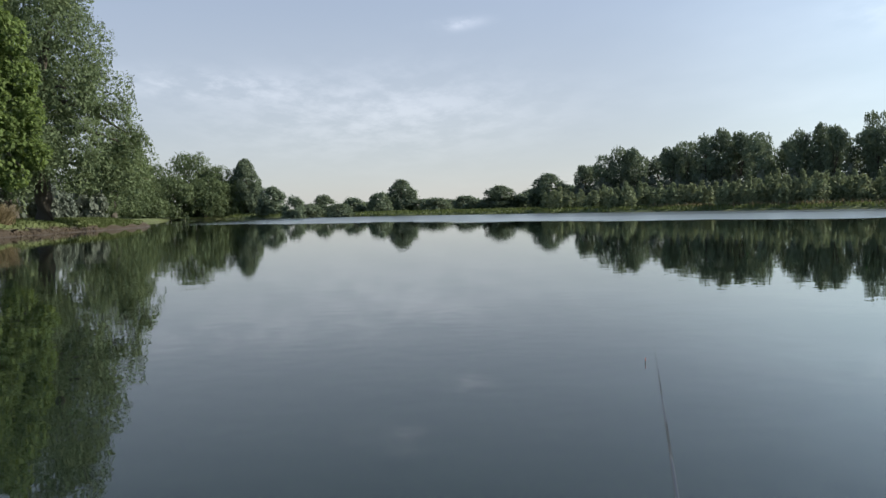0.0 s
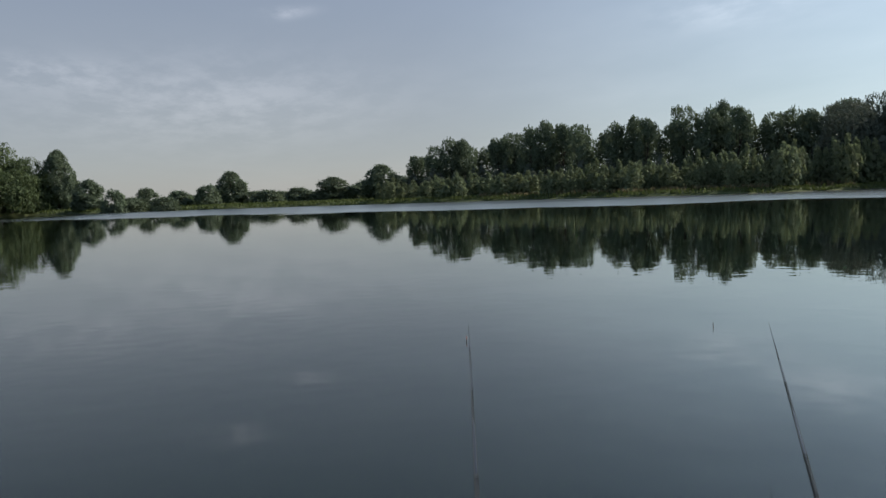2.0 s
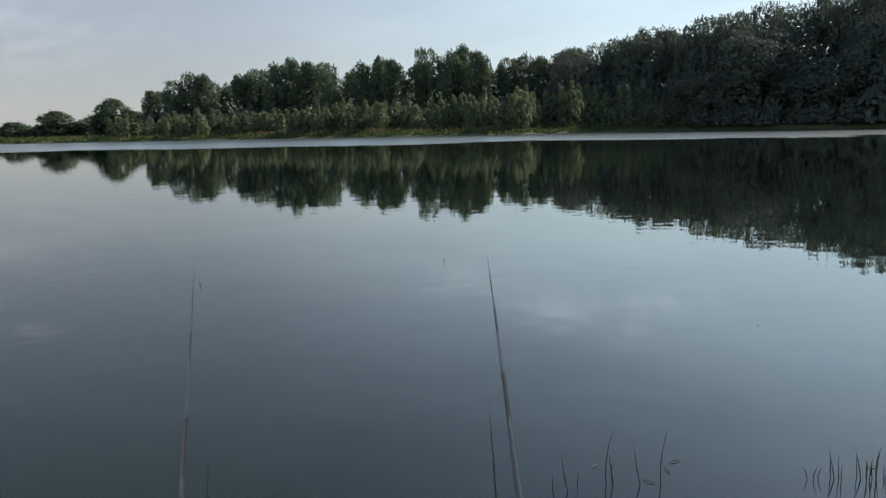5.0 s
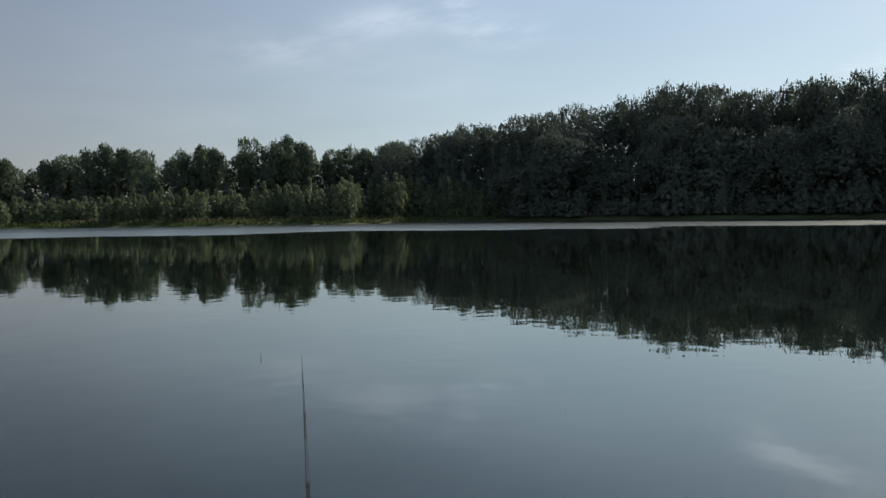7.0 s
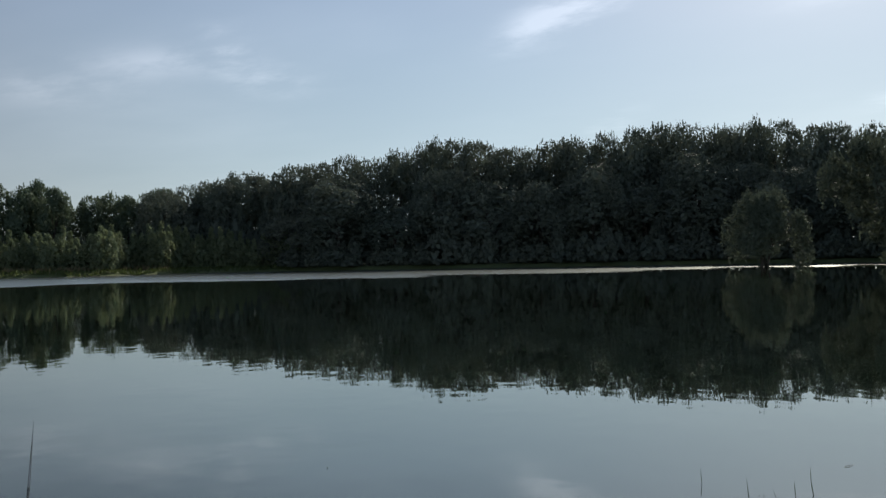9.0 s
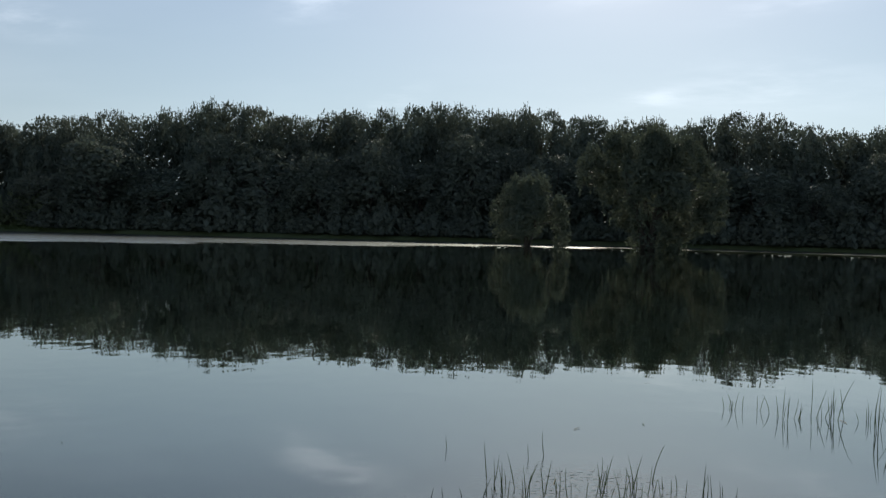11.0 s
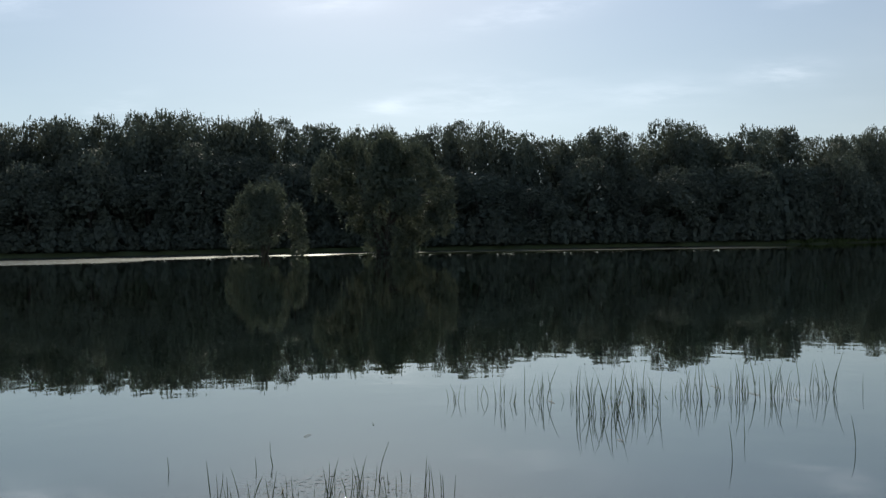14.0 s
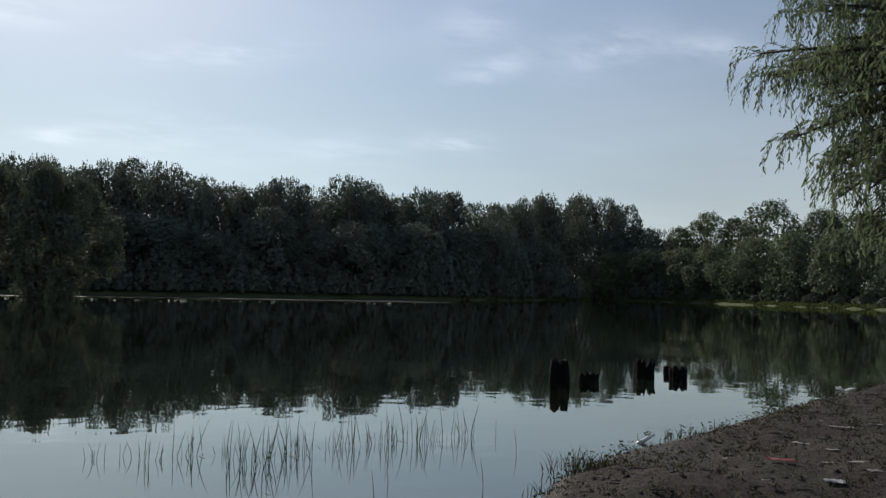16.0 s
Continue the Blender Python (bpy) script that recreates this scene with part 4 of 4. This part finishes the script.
blades("bank_grass", land_spots(750, 4.5, 14, -20, -2, -0.02, 0.7, 311, 1.5), 0.065, 0.010, BANKGRASS, 312, "sparse short grass at the muddy water's edge", "grass", 0.5)
sprig = np.random.default_rng(319)
heads = land_spots(950, 3, 14, -20, -2.4, -0.05, 6, 320, 1.6)
tufts = np.repeat(heads, 8, axis=0) + sprig.normal(0, 1, (len(heads) * 8, 3)) * np.array([0.035, 0.035, 0.0])
blades("bank_sprigs", tufts, 0.075, 0.01, BANKGRASS, 310, "dark green grass sprigs scattered over the mud", "grass", 0.35)
blades("bank_grass", land_spots(5000, 3, 14, -20, -3, 0.3, 6, 313), 0.05, 0.010, BANKGRASS, 314, "thin trampled grass on brown mud", "grass", 0.7)
tuft = np.random.default_rng(315)
blades("grass_tuft", [(6.78 + tuft.normal(0, 0.2), -4.15 + tuft.normal(0, 0.18), float(ground_z(6.75, -4.05)[0])) for i in range(300)], 0.15, 0.008, BANKGRASS, 316,
       "bushy green grass tuft on the bank's edge", "grass", 0.35)
blades("grass_tuft", [(6.25 + tuft.normal(0, 0.1), -3.4 + tuft.normal(0, 0.1), 0.02) for i in range(40)], 0.09, 0.01, BANKGRASS, 317, "small green weeds at the waterline", "grass", 0.4)
blades("grass_tuft", [(8.1 + tuft.normal(0, 0.25), -6.3 + tuft.normal(0, 0.3), float(ground_z(8.1, -6.3)[0])) for i in range(90)], 0.11, 0.01, BANKGRASS, 318, "dark weeds along the bank's edge", "grass", 0.3)


def debris(name, spots, seed, mat, size, label):
    """Small sticks and leaf scraps lying on the mud, one object."""
    r = np.random.default_rng(seed)
    pieces = []
    for x, y, z in spots:
        a, l, w = r.uniform(0, 6.283), size * r.uniform(0.4, 1.6), size * 0.03 * r.uniform(0.5, 2.0)
        d = Vector((math.cos(a), math.sin(a), r.normal(0, 0.06)))
        c = Vector((x, y, z + w * 0.6))
        k = Vector((-d.y, d.x, 0)) * l * r.normal(0, 0.12)
        pieces.append(tube([c - d * l / 2, c + k, c + d * l / 2], [w, w * 0.9, w * 0.4], 4))
    v, f = join(pieces)
    return tagged(new(name, mesh_of(name, v, f, [mat])), label, "debris", kind="stuff")


weeds = land_spots(420, 4, 14, -20, -2.5, 0.0, 6, 331, 1.4)
wr = np.random.default_rng(332)
wp = np.repeat(weeds, 16, axis=0) + np.abs(wr.normal(0, 1, (len(weeds) * 16, 3))) * np.array([0.0, 0.0, 0.05]) + wr.normal(0, 1, (len(weeds) * 16, 3)) * np.array([0.06, 0.06, 0.0])
tagged(new("bank_weeds", leaf_mesh("bank_weeds", wp + np.array([0, 0, 0.035]), unit(wr.normal(size=wp.shape) * np.array([1, 1, 0.5])), 0.035, 0.016, wr, BANKGRASS)), "small broad-leaved green weeds on the mud", "weeds", kind="stuff")
clod_at = land_spots(3600, 3.5, 14, -20, -2.5, 0.05, 6, 333)
cv, cf = [], []
for x, y, z in clod_at:
    q = 0.008 + 0.026 * wr.random() ** 3
    o = len(cv)
    cv += [(x + q * dx * wr.uniform(0.6, 1.4), y + q * dy * wr.uniform(0.6, 1.4), z + q * dz * wr.uniform(0.4, 0.9)) for dx, dy, dz in
           ((1, 0, 0), (0.3, 0.95, 0), (-0.8, 0.6, 0), (-0.8, -0.6, 0), (0.3, -0.95, 0), (0.35, 0.3, 0.8), (-0.4, 0.1, 0.9), (0.1, -0.4, 0.8))]
    cf += [(o + i, o + j, o + k) for i, j, k in ((0, 1, 5), (1, 2, 6), (1, 6, 5), (2, 3, 6), (3, 4, 7), (3, 7, 6), (4, 0, 7), (0, 5, 7), (5, 6, 7))]
tagged(new("mud_clods", mesh_of("mud_clods", cv, cf, [SOIL])), "small clods of dark mud on the bank", "clods", kind="stuff")
debris("twig_litter", land_spots(1200, 3, 14, -20, -2.5, 0.05, 6, 321), 322, BARK, 0.13, "dark twigs scattered over the mud")
debris("leaf_litter", land_spots(1900, 3, 14, -20, -2.5, 0.0, 6, 323), 324, DRY, 0.045, "dry pale leaf scraps on the mud")


# ---- reeds standing in the shallow water ----
def reed_blade(seed, h):
    r = np.random.default_rng(seed)
    lean, curl, a = r.normal(0, 0.08), r.normal(0, 0.13), r.uniform(0, 6.283)
    out = Vector((math.cos(a), math.sin(a), 0))
    pts = [Vector((0, 0, -0.35 * h - 0.1)) - out * 0.06 * h]
    for i in range(6):
        f = i / 5
        pts.append(Vector((0, 0, h * f)) + out * h * (lean * f + curl * f * f))
    rad = [q * (0.62 + 1.1 * h) for q in (0.003, 0.0034, 0.0035, 0.0032, 0.0027, 0.0018, 0.0005)]
    v, f = tube(pts, rad, 4)
    return mesh_of("reed_blade", v, f, [REED], True)


BLADES = [reed_blade(400 + i, 0.06 + 0.022 * i) for i in range(18)]


def reed_clump(spots, label, low, high, seed):
    r = np.random.default_rng(seed)
    cx, cy = np.mean([p[0] for p in spots]), np.mean([p[1] for p in spots])
    root = tagged(new("reed_clump"), label, "reeds", "reeds in the shallows")
    root.location = (cx, cy, 0)
    for x, y in spots:
        ob = part("blade", BLADES[min(17, int(2 * low + 2 * (high - low) * r.random() ** 1.5))], root)
        ob.matrix_basis = pose(x - cx, y - cy, 0, r.normal(0, 6), r.normal(0, 6), r.uniform(0, 360))
    return root


reeds = np.random.default_rng(410)


def bunch(x, y, n, spread):
    return [(x + reeds.normal(0, spread), y + reeds.normal(0, spread)) for i in range(n)]


# place, blades, spread, shortest and tallest
for x, y, n, spread, low, high in [(8.6, 0.05, 4, 0.05, 0, 2), (8.58, -0.06, 3, 0.04, 1, 4), (8.64, -0.3, 3, 0.04, 1, 5), (8.36, -0.43, 6, 0.05, 1, 6), (8.46, -0.7, 7, 0.07, 1, 6), (8.49, -0.85, 9, 0.07, 2, 8), (8.54, -1.16, 4, 0.05, 1, 7),
                                   (8.0, -1.22, 10, 0.07, 3, 9), (7.88, -1.3, 9, 0.07, 3, 9), (7.92, -1.47, 8, 0.08, 2, 9)]:
    reed_clump(bunch(x, y, n, spread), "thin dark green reeds rising from calm shallows", low, high, int(420 - 10 * y))
for x, y, n, spread, low, high in [(8.1, -1.62, 10, 0.09, 2, 9), (8.4, -1.72, 8, 0.1, 2, 9), (8.46, -1.85, 8, 0.09, 1, 8), (8.05, -1.85, 5, 0.07, 2, 8), (8.56, -2.28, 10, 0.09, 2, 9), (8.69, -2.49, 10, 0.09, 1, 8), (8.67, -2.66, 9, 0.08, 1, 8),
                                   (8.75, -2.86, 8, 0.1, 1, 7), (8.79, -3.0, 7, 0.08, 1, 7), (8.62, -3.1, 8, 0.07, 2, 9), (8.7, -3.26, 7, 0.09, 1, 7), (8.74, -3.43, 9, 0.08, 1, 8), (8.88, -3.66, 5, 0.08, 1, 7), (8.71, -3.77, 8, 0.06, 1, 9)]:
    reed_clump(bunch(x, y, n, spread), "thin dark green reeds among broken floating stalks", low, high, int(420 - 10 * y))
for x, y, n, spread, low, high in [(5.1, 1.66, 3, 0.05, 0, 4), (5.17, 1.4, 5, 0.06, 1, 5), (5.4, 1.36, 6, 0.08, 1, 6), (5.25, 1.2, 5, 0.06, 1, 5), (5.26, 1.1, 5, 0.06, 1, 6), (5.4, 0.96, 5, 0.09, 1, 4), (5.42, 0.76, 8, 0.08, 1, 6),
                                   (5.7, 0.7, 7, 0.09, 1, 6), (5.58, 0.53, 7, 0.08, 1, 5), (5.95, 0.47, 2, 0.03, 4, 7), (5.77, 0.32, 4, 0.07, 1, 5), (5.57, 0.19, 4, 0.06, 2, 6), (5.62, 0.05, 3, 0.05, 1, 4)]:
    reed_clump(bunch(x, y, n, spread), "sparse green reeds close to the bank", low, high, int(450 + 10 * y))
for x, y, n, spread, low, high in [(3.22, 2.61, 3, 0.02, 0, 1), (3.29, 2.56, 4, 0.025, 0, 2), (3.37, 2.5, 4, 0.03, 0, 2), (3.45, 2.47, 6, 0.03, 0, 3), (3.72, 2.38, 7, 0.04, 1, 5)]:
    reed_clump(bunch(x, y, n, spread), "short green reeds a step from the bank", low, high, int(480 + 10 * y))
for x, y, k in [(6.2, 2.0, 1), (6.18, 1.38, 1), (6.29, 1.29, 3), (8.77, -4.12, 3), (7.81, -3.89, 4), (6.98, -2.3, 3), (6.39, -2.0, 4), (6.59, -2.98, 4), (2.24, 3.05, 3), (2.33, 3.1, 0), (2.43, 3.03, 4), (2.46, 3.02, 2), (2.52, 3.1, 0),
                (2.55, 2.95, 3), (2.62, 2.9, 4), (2.16, 3.04, 1)]:
    reed_clump([(x, y)], "single thin reed standing in the water", k, k + 1, 470)

# bent, broken stalks lying on the water among the reeds
for i, (x, y, a, l) in enumerate([(8.2, -1.9, 95, 0.35), (9.1, -2.75, 80, 0.22), (8.35, -1.6, 110, 0.3), (2.75, 3.0, 20, 0.08), (2.6, 2.95, 160, 0.06), (6.9, -1.3, 60, 0.08), (7.6, 0.7, 75, 0.1), (3.55, 2.55, 100, 0.06),
                                  (7.2, 1.2, 120, 0.09), (5.2, 4.6, 40, 0.05), (8.3, -1.75, 80, 0.3), (8.15, -1.45, 100, 0.25), (8.6, -2.1, 95, 0.2), (8.5, -0.6, 85, 0.12), (8.45, -0.95, 70, 0.14),
                                  (8.2, -2.4, 100, 0.18), (8.7, -3.0, 75, 0.2), (8.4, -3.3, 95, 0.15), (5.5, 0.6, 60, 0.1), (5.7, 1.1, 85, 0.12), (5.3, 0.9, 110, 0.09), (2.85, 3.05, 95, 0.07), (2.5, 3.2, 70, 0.05)]):
    d = Vector((math.sin(radians(a)), math.cos(radians(a)), 0)) * l / 2
    v, f = tube([-d, Vector((0, 0, 0.004)), d], [0.0018, 0.0026, 0.001], 4)
    stalk = tagged(new("floating_stalk", mesh_of("floating_stalk", v, f, [DRY if i % 3 else REED], True)), "broken reed stalk floating on the water", "stalk", "floating stalks")
    stalk.location = (x, y, 0.004)


# ---- rotten stumps in the water ----
def stump(x, y, r, h, seed, jag, squash=1.0):
    rs = np.random.default_rng(seed)
    sides, rings = 30, 12
    tops = [h * (1 - jag * abs(noise.noise(Vector((j * 0.8, seed, 0)))) * 2.2 - jag * 0.5 * rs.random()) for j in range(sides)]
    verts, faces = [], []
    for i in range(rings):
        f = i / (rings - 1)
        for j in range(sides):
            w = 2 * math.pi * j / sides
            z = -0.6 + (tops[j] + 0.6) * f
            q = r * (1 + 0.22 * noise.noise(Vector((math.cos(w) * 2.5, math.sin(w) * 2.5, seed + z * 1.2))) + 0.06 * math.sin(7 * w + seed) + 0.05 * math.sin(13 * w + 2 * seed) + 0.07 * noise.noise(Vector((w * 4, z * 5, seed))) + 0.12 * max(0, -z) - 0.2 * max(0.0, f - 0.75) / 0.25 * (jag < 0.25))
            verts.append((math.cos(w) * q, math.sin(w) * q * squash, z))
    for i in range(rings - 1):
        for j in range(sides):
            k = (j + 1) % sides
            faces.append((i * sides + j, i * sides + k, (i + 1) * sides + k, (i + 1) * sides + j))
    o = len(verts)
    for j in range(sides):
        w = 2 * math.pi * j / sides
        verts.append((math.cos(w) * r * 0.55, math.sin(w) * r * 0.55 * squash, tops[j] - 0.06 - 0.05 * rs.random()))
    verts.append((0, 0, min(tops) - 0.1))
    for j in range(sides):
        k = (j + 1) % sides
        faces.append(((rings - 1) * sides + j, (rings - 1) * sides + k, o + k, o + j))
        faces.append((o + j, o + k, len(verts) - 1))
    me = mesh_of("tree_stump", verts, faces, [ROTTEN], True)
    ob = tagged(new("tree_stump", me), "black rotten tree stump standing in the water", "stump", "stumps in the water")
    ob.location = (x, y, 0)
    return ob


stump(12.95, -7.28, 0.175, 0.47, 3, 0.2)
stump(13.25, -8.05, 0.16, 0.20, 5, 0.35)
stump(13.9, -9.68, 0.19, 0.38, 8, 0.4)
stump(14.25, -10.46, 0.062, 0.17, 11, 0.15)
stump(13.5, -10.17, 0.145, 0.25, 14, 0.25)


# ---- fishing rods, rests and floats ----
def rod(tip, butt, label):
    tip, butt = Vector(tip), Vector(butt)
    root = tagged(new("fishing_rod"), label, "fishing rod", "fishing rods")
    root.location = butt
    way = tip - butt
    cuts = [0.0, 0.22, 0.45, 0.66, 0.84, 1.0]
    rad = [0.0125, 0.0105, 0.0082, 0.006, 0.0038, 0.0009]
    for i in range(5):
        a, b = way * cuts[i], way * cuts[i + 1]
        v, f = tube([a, a.lerp(b, 0.5), b], [rad[i], (rad[i] + rad[i + 1]) / 2, rad[i + 1]], 10)
        piece = part("section", mesh_of("rod_section", v, f, [CARBON], True), root)
        if i:
            c = way.normalized() * 0.02
            v, f = tube([a - c, a + c], [rad[i] * 1.12, rad[i] * 1.12], 10)
            part("joint", mesh_of("rod_joint", v, f, [CARBON], True), piece, "dark joint ring")
    v, f = tube([Vector((0, 0, 0)), way * 0.06], [0.016, 0.015], 10)
    part("handle", mesh_of("rod_handle", v, f, [FLOAT_DARK], True), root, "black grip")
    return root


def rest(x, y, top):
    z = float(ground_z(x, y)[0])
    root = tagged(new("rod_rest"), "forked metal rod rest pushed into the mud", "rod rest", "rod rests")
    root.location = (x, y, z)
    v, f = tube([Vector((0, 0, -0.2)), Vector((0, 0, top - z - 0.05))], [0.005, 0.005], 8)
    stake = part("stake", mesh_of("stake", v, f, [STEEL], True), root)
    pts = [Vector((0.04 * math.cos(a), 0, top - z - 0.012 + 0.04 * math.sin(a))) for a in np.linspace(math.pi, 2 * math.pi, 9)]
    v, f = tube(pts, [0.004] * 9, 6)
    part("fork", mesh_of("fork", v, f, [STEEL], True), stake)


for tip, butt in [((1.37, 6.0, 0.66), (0.17, 0.72, 0.56)), ((3.44, 5.62, 0.58), (0.715, 1.0, 0.54))]:
    rod(tip, butt, "slim dark carbon fishing rod reaching over the water")
    for f in (0.05, 0.16):
        p = Vector(butt).lerp(Vector(tip), f)
        rest(p.x, p.y, p.z - 0.012)


def float_(x, y, lean, red):
    root = tagged(new("fishing_float"), "slim dark fishing float upright in the water", "fishing float", "fishing floats")
    root.location = (x, y, 0)
    root.rotation_euler = (0, radians(lean), 0)
    v, f = tube([Vector((0, 0, z)) for z in (-0.16, -0.1, -0.04, 0.0, 0.03)], [0.001, 0.007, 0.008, 0.005, 0.0035], 8)
    part("body", mesh_of("float_body", v, f, [FLOAT_DARK], True), root)
    v, f = tube([Vector((0, 0, 0.03)), Vector((0, 0, 0.055))], [0.0032, 0.0028], 8)
    part("antenna", mesh_of("float_antenna", v, f, [FLOAT_RED if red else FLOAT_DARK], True), root, "thin painted tip")


float_(1.99, 8.81, 2, True)
float_(4.7, 8.6, -3, False)


# ---- litter on the bank ----
def scrap(name, x, y, l, w, bulge, mat, seed, turn, label, category="litter"):
    """A crumpled piece of sheet with thickness, lying on the mud."""
    n, m = 9, 6
    bm = bmesh.new()
    grid = []
    for i in range(n):
        for j in range(m):
            u, v = i / (n - 1) - 0.5, j / (m - 1) - 0.5
            k = noise.noise(Vector((u * 4, v * 4, seed)))
            edge = 1 - 0.25 * abs(noise.noise(Vector((u * 3 + 9, v * 3, seed))))
            grid.append(bm.verts.new((u * l * edge, v * w * edge * (1 - 0.9 * u * u), bulge * (0.5 + 0.9 * k) * (1 - 3 * v * v) + 0.006)))
    for i in range(n - 1):
        for j in range(m - 1):
            bm.faces.new((grid[i * m + j], grid[(i + 1) * m + j], grid[(i + 1) * m + j + 1], grid[i * m + j + 1]))
    bmesh.ops.solidify(bm, geom=bm.faces[:], thickness=0.004)
    me = bpy.data.meshes.new(name)
    bm.to_mesh(me)
    bm.free()
    me.materials.append(mat)
    me.polygons.foreach_set("use_smooth", [True] * len(me.polygons))
    ob = tagged(new(name, me), label, category)
    ob.matrix_basis = pose(x, y, max(0.0, float(ground_z(x, y)[0])), 0, 0, turn)
    return ob


def bottle(x, y, turn):
    root = tagged(new("plastic_bottle"), "crushed white plastic bottle lying at the waterline", "bottle")
    root.matrix_basis = pose(x, y, max(0.0, float(ground_z(x, y)[0])) + 0.035, 0, -24, turn)
    pts = [Vector((q, 0, 0.012 * math.sin(q * 9))) for q in (-0.12, -0.115, -0.06, 0.0, 0.045, 0.08, 0.1)]
    v, f = tube(pts, [0.012, 0.022, 0.024, 0.021, 0.023, 0.016, 0.011], 12)
    body = part("body", mesh_of("bottle_body", v, f, [PLASTIC], True), root)
    v, f = tube([Vector((0.097, 0, 0.009)), Vector((0.115, 0, 0.009))], [0.014, 0.014], 12)
    part("cap", mesh_of("bottle_cap", v, f, [PLASTIC], True), body, "white screw cap")


bottle(7.95, -5.5, -108)
scrap("plastic_scrap", 8.45, -5.9, 0.06, 0.05, 0.03, PAPER, 1.5, 20, "pale scrap afloat at the water's edge")
scrap("plastic_wrapper", 5.47, -5.0, 0.24, 0.06, 0.02, PINK, 2.5, 42, "faded pink plastic wrapper on the mud")
scrap("paper_scrap", 4.95, -4.99, 0.17, 0.09, 0.03, PLASTIC, 3.5, 40, "crumpled dirty white paper on the mud")
for i, (x, y, l, w, turn) in enumerate([(6.74, -6.46, 0.17, 0.06, 35), (5.64, -5.67, 0.13, 0.06, 45), (5.41, -5.72, 0.2, 0.05, 60), (5.9, -5.97, 0.13, 0.05, 30), (4.89, -5.31, 0.12, 0.05, 50),
                                       (7.35, -7.72, 0.4, 0.07, 45), (7.49, -8.31, 0.2, 0.07, 50), (7.9, -7.9, 0.1, 0.05, 80), (5.2, -4.6, 0.06, 0.04, 60), (6.1, -5.0, 0.08, 0.04, 100)]):
    scrap("paper_scrap", x, y, l, w, 0.015, PAPER, 4.5 + i, turn, "small torn paper scrap on the mud")
for i, (az, off, l) in enumerate([(-26.8, 0.9, 0.4), (-26.0, 1.6, 0.25), (-24.2, 1.0, 0.2)]):
    x, y, z = near_spot(az, shore_at(az) + off)
    scrap("plastic_scrap", x, y, l, l * 0.7, 0.08, PLASTIC, 21.5 + i, 40 * i, "pale plastic scrap washed up on the earth bank")
scrap("plastic_bag", 11.2, -11.9, 0.34, 0.2, 0.09, PLASTIC, 7.5, 40, "crumpled white plastic bag at the waterline", "bag")


# ---- the near willow that hangs over the bank ----
def near_willow():
    r = np.random.default_rng(500)
    base = spot(148.6, 10.9)
    base.z = float(ground_z(base.x, base.y)[0])
    root = tagged(new("willow_tree"), "near willow with long hanging leafy twigs over the bank", "tree")
    root.location = base
    top = Vector((0.1, -0.1, 3.2))
    pieces = [tube([Vector((0, 0, -0.4)), Vector((0.05, 0, 0.6)), Vector((0.1, -0.05, 1.8)), top], [0.36, 0.27, 0.23, 0.2], 10)]
    starts = []
    for i in range(112):
        a = r.uniform(0, 6.283)
        reach, rise = r.uniform(1.3, 3.5), r.uniform(-0.3, 4.2)
        if i < 104:  # towards the water and the view
            a, rise = radians(45) + r.normal(0, 0.55), r.uniform(-1.9, 2.4)
            reach = r.uniform(0.5, 3.3) * (0.7 + 0.3 * min(1.0, max(0.0, (rise + 1.3) / 2)))
        end = Vector((math.cos(a) * reach, math.sin(a) * reach, top.z + rise))
        mid = top.lerp(end, 0.5) + Vector((0, 0, 0.6))
        pts = [top.lerp(mid, f).lerp(mid.lerp(end, f), f) for f in np.linspace(0, 1, 9)]
        pieces.append(tube(pts, list(np.linspace(0.075, 0.008, 9)), 6))
        for j in range(62):
            f = r.uniform(0.2, 1.0)
            k = f * 8
            p = pts[int(k)].lerp(pts[min(8, int(k) + 1)], k - int(k))
            starts.append((p, a))
    twigs, centre, along = [], [], []
    for p, a in starts:
        w = a + r.normal(0, 1.0)
        out = Vector((math.cos(w), math.sin(w), 0))
        l, spread = r.uniform(0.12, 0.5), r.uniform(0.12, 0.62)
        l = min(l, base.z + p.z - 2.05 + r.uniform(0, 0.5))
        if l < 0.1:
            continue
        pts = [p + out * spread * (1 - (1 - f) ** 2) + Vector((0, 0, 0.12 * math.sin(3.0 * f) - l * f ** 1.6)) for f in np.linspace(0, 1, 7)]
        twigs.append(tube(pts[::3], [0.005, 0.003, 0.0015], 3))
        m = int(l * 24) + 8
        for f in np.linspace(0.12, 1, m):
            k = f * 6
            i = min(5, int(k))
            c, d = pts[i].lerp(pts[i + 1], k - i), (pts[i + 1] - pts[i]).normalized()
            g = Vector((r.normal(), r.normal(), r.normal() * 0.4)).normalized()
            dd = (d * 0.7 + g * 0.6 + Vector((0, 0, -0.45))).normalized()
            centre.append(c + dd * 0.045)
            along.append(dd)
    v, f = join(pieces)
    part("trunk", mesh_of("willow_trunk", v, f, [BARK], True), root)
    v, f = join(twigs)
    tagged(part("fine_branchwork", mesh_of("willow_branchwork", v, f, [BARK], True), root), kind="stuff")
    part("crown", leaf_mesh("willow_leaves", np.array(centre), np.array(along), 0.088, 0.023, r, LEAF_NEAR), root, "narrow grey-green willow leaves")


near_willow()
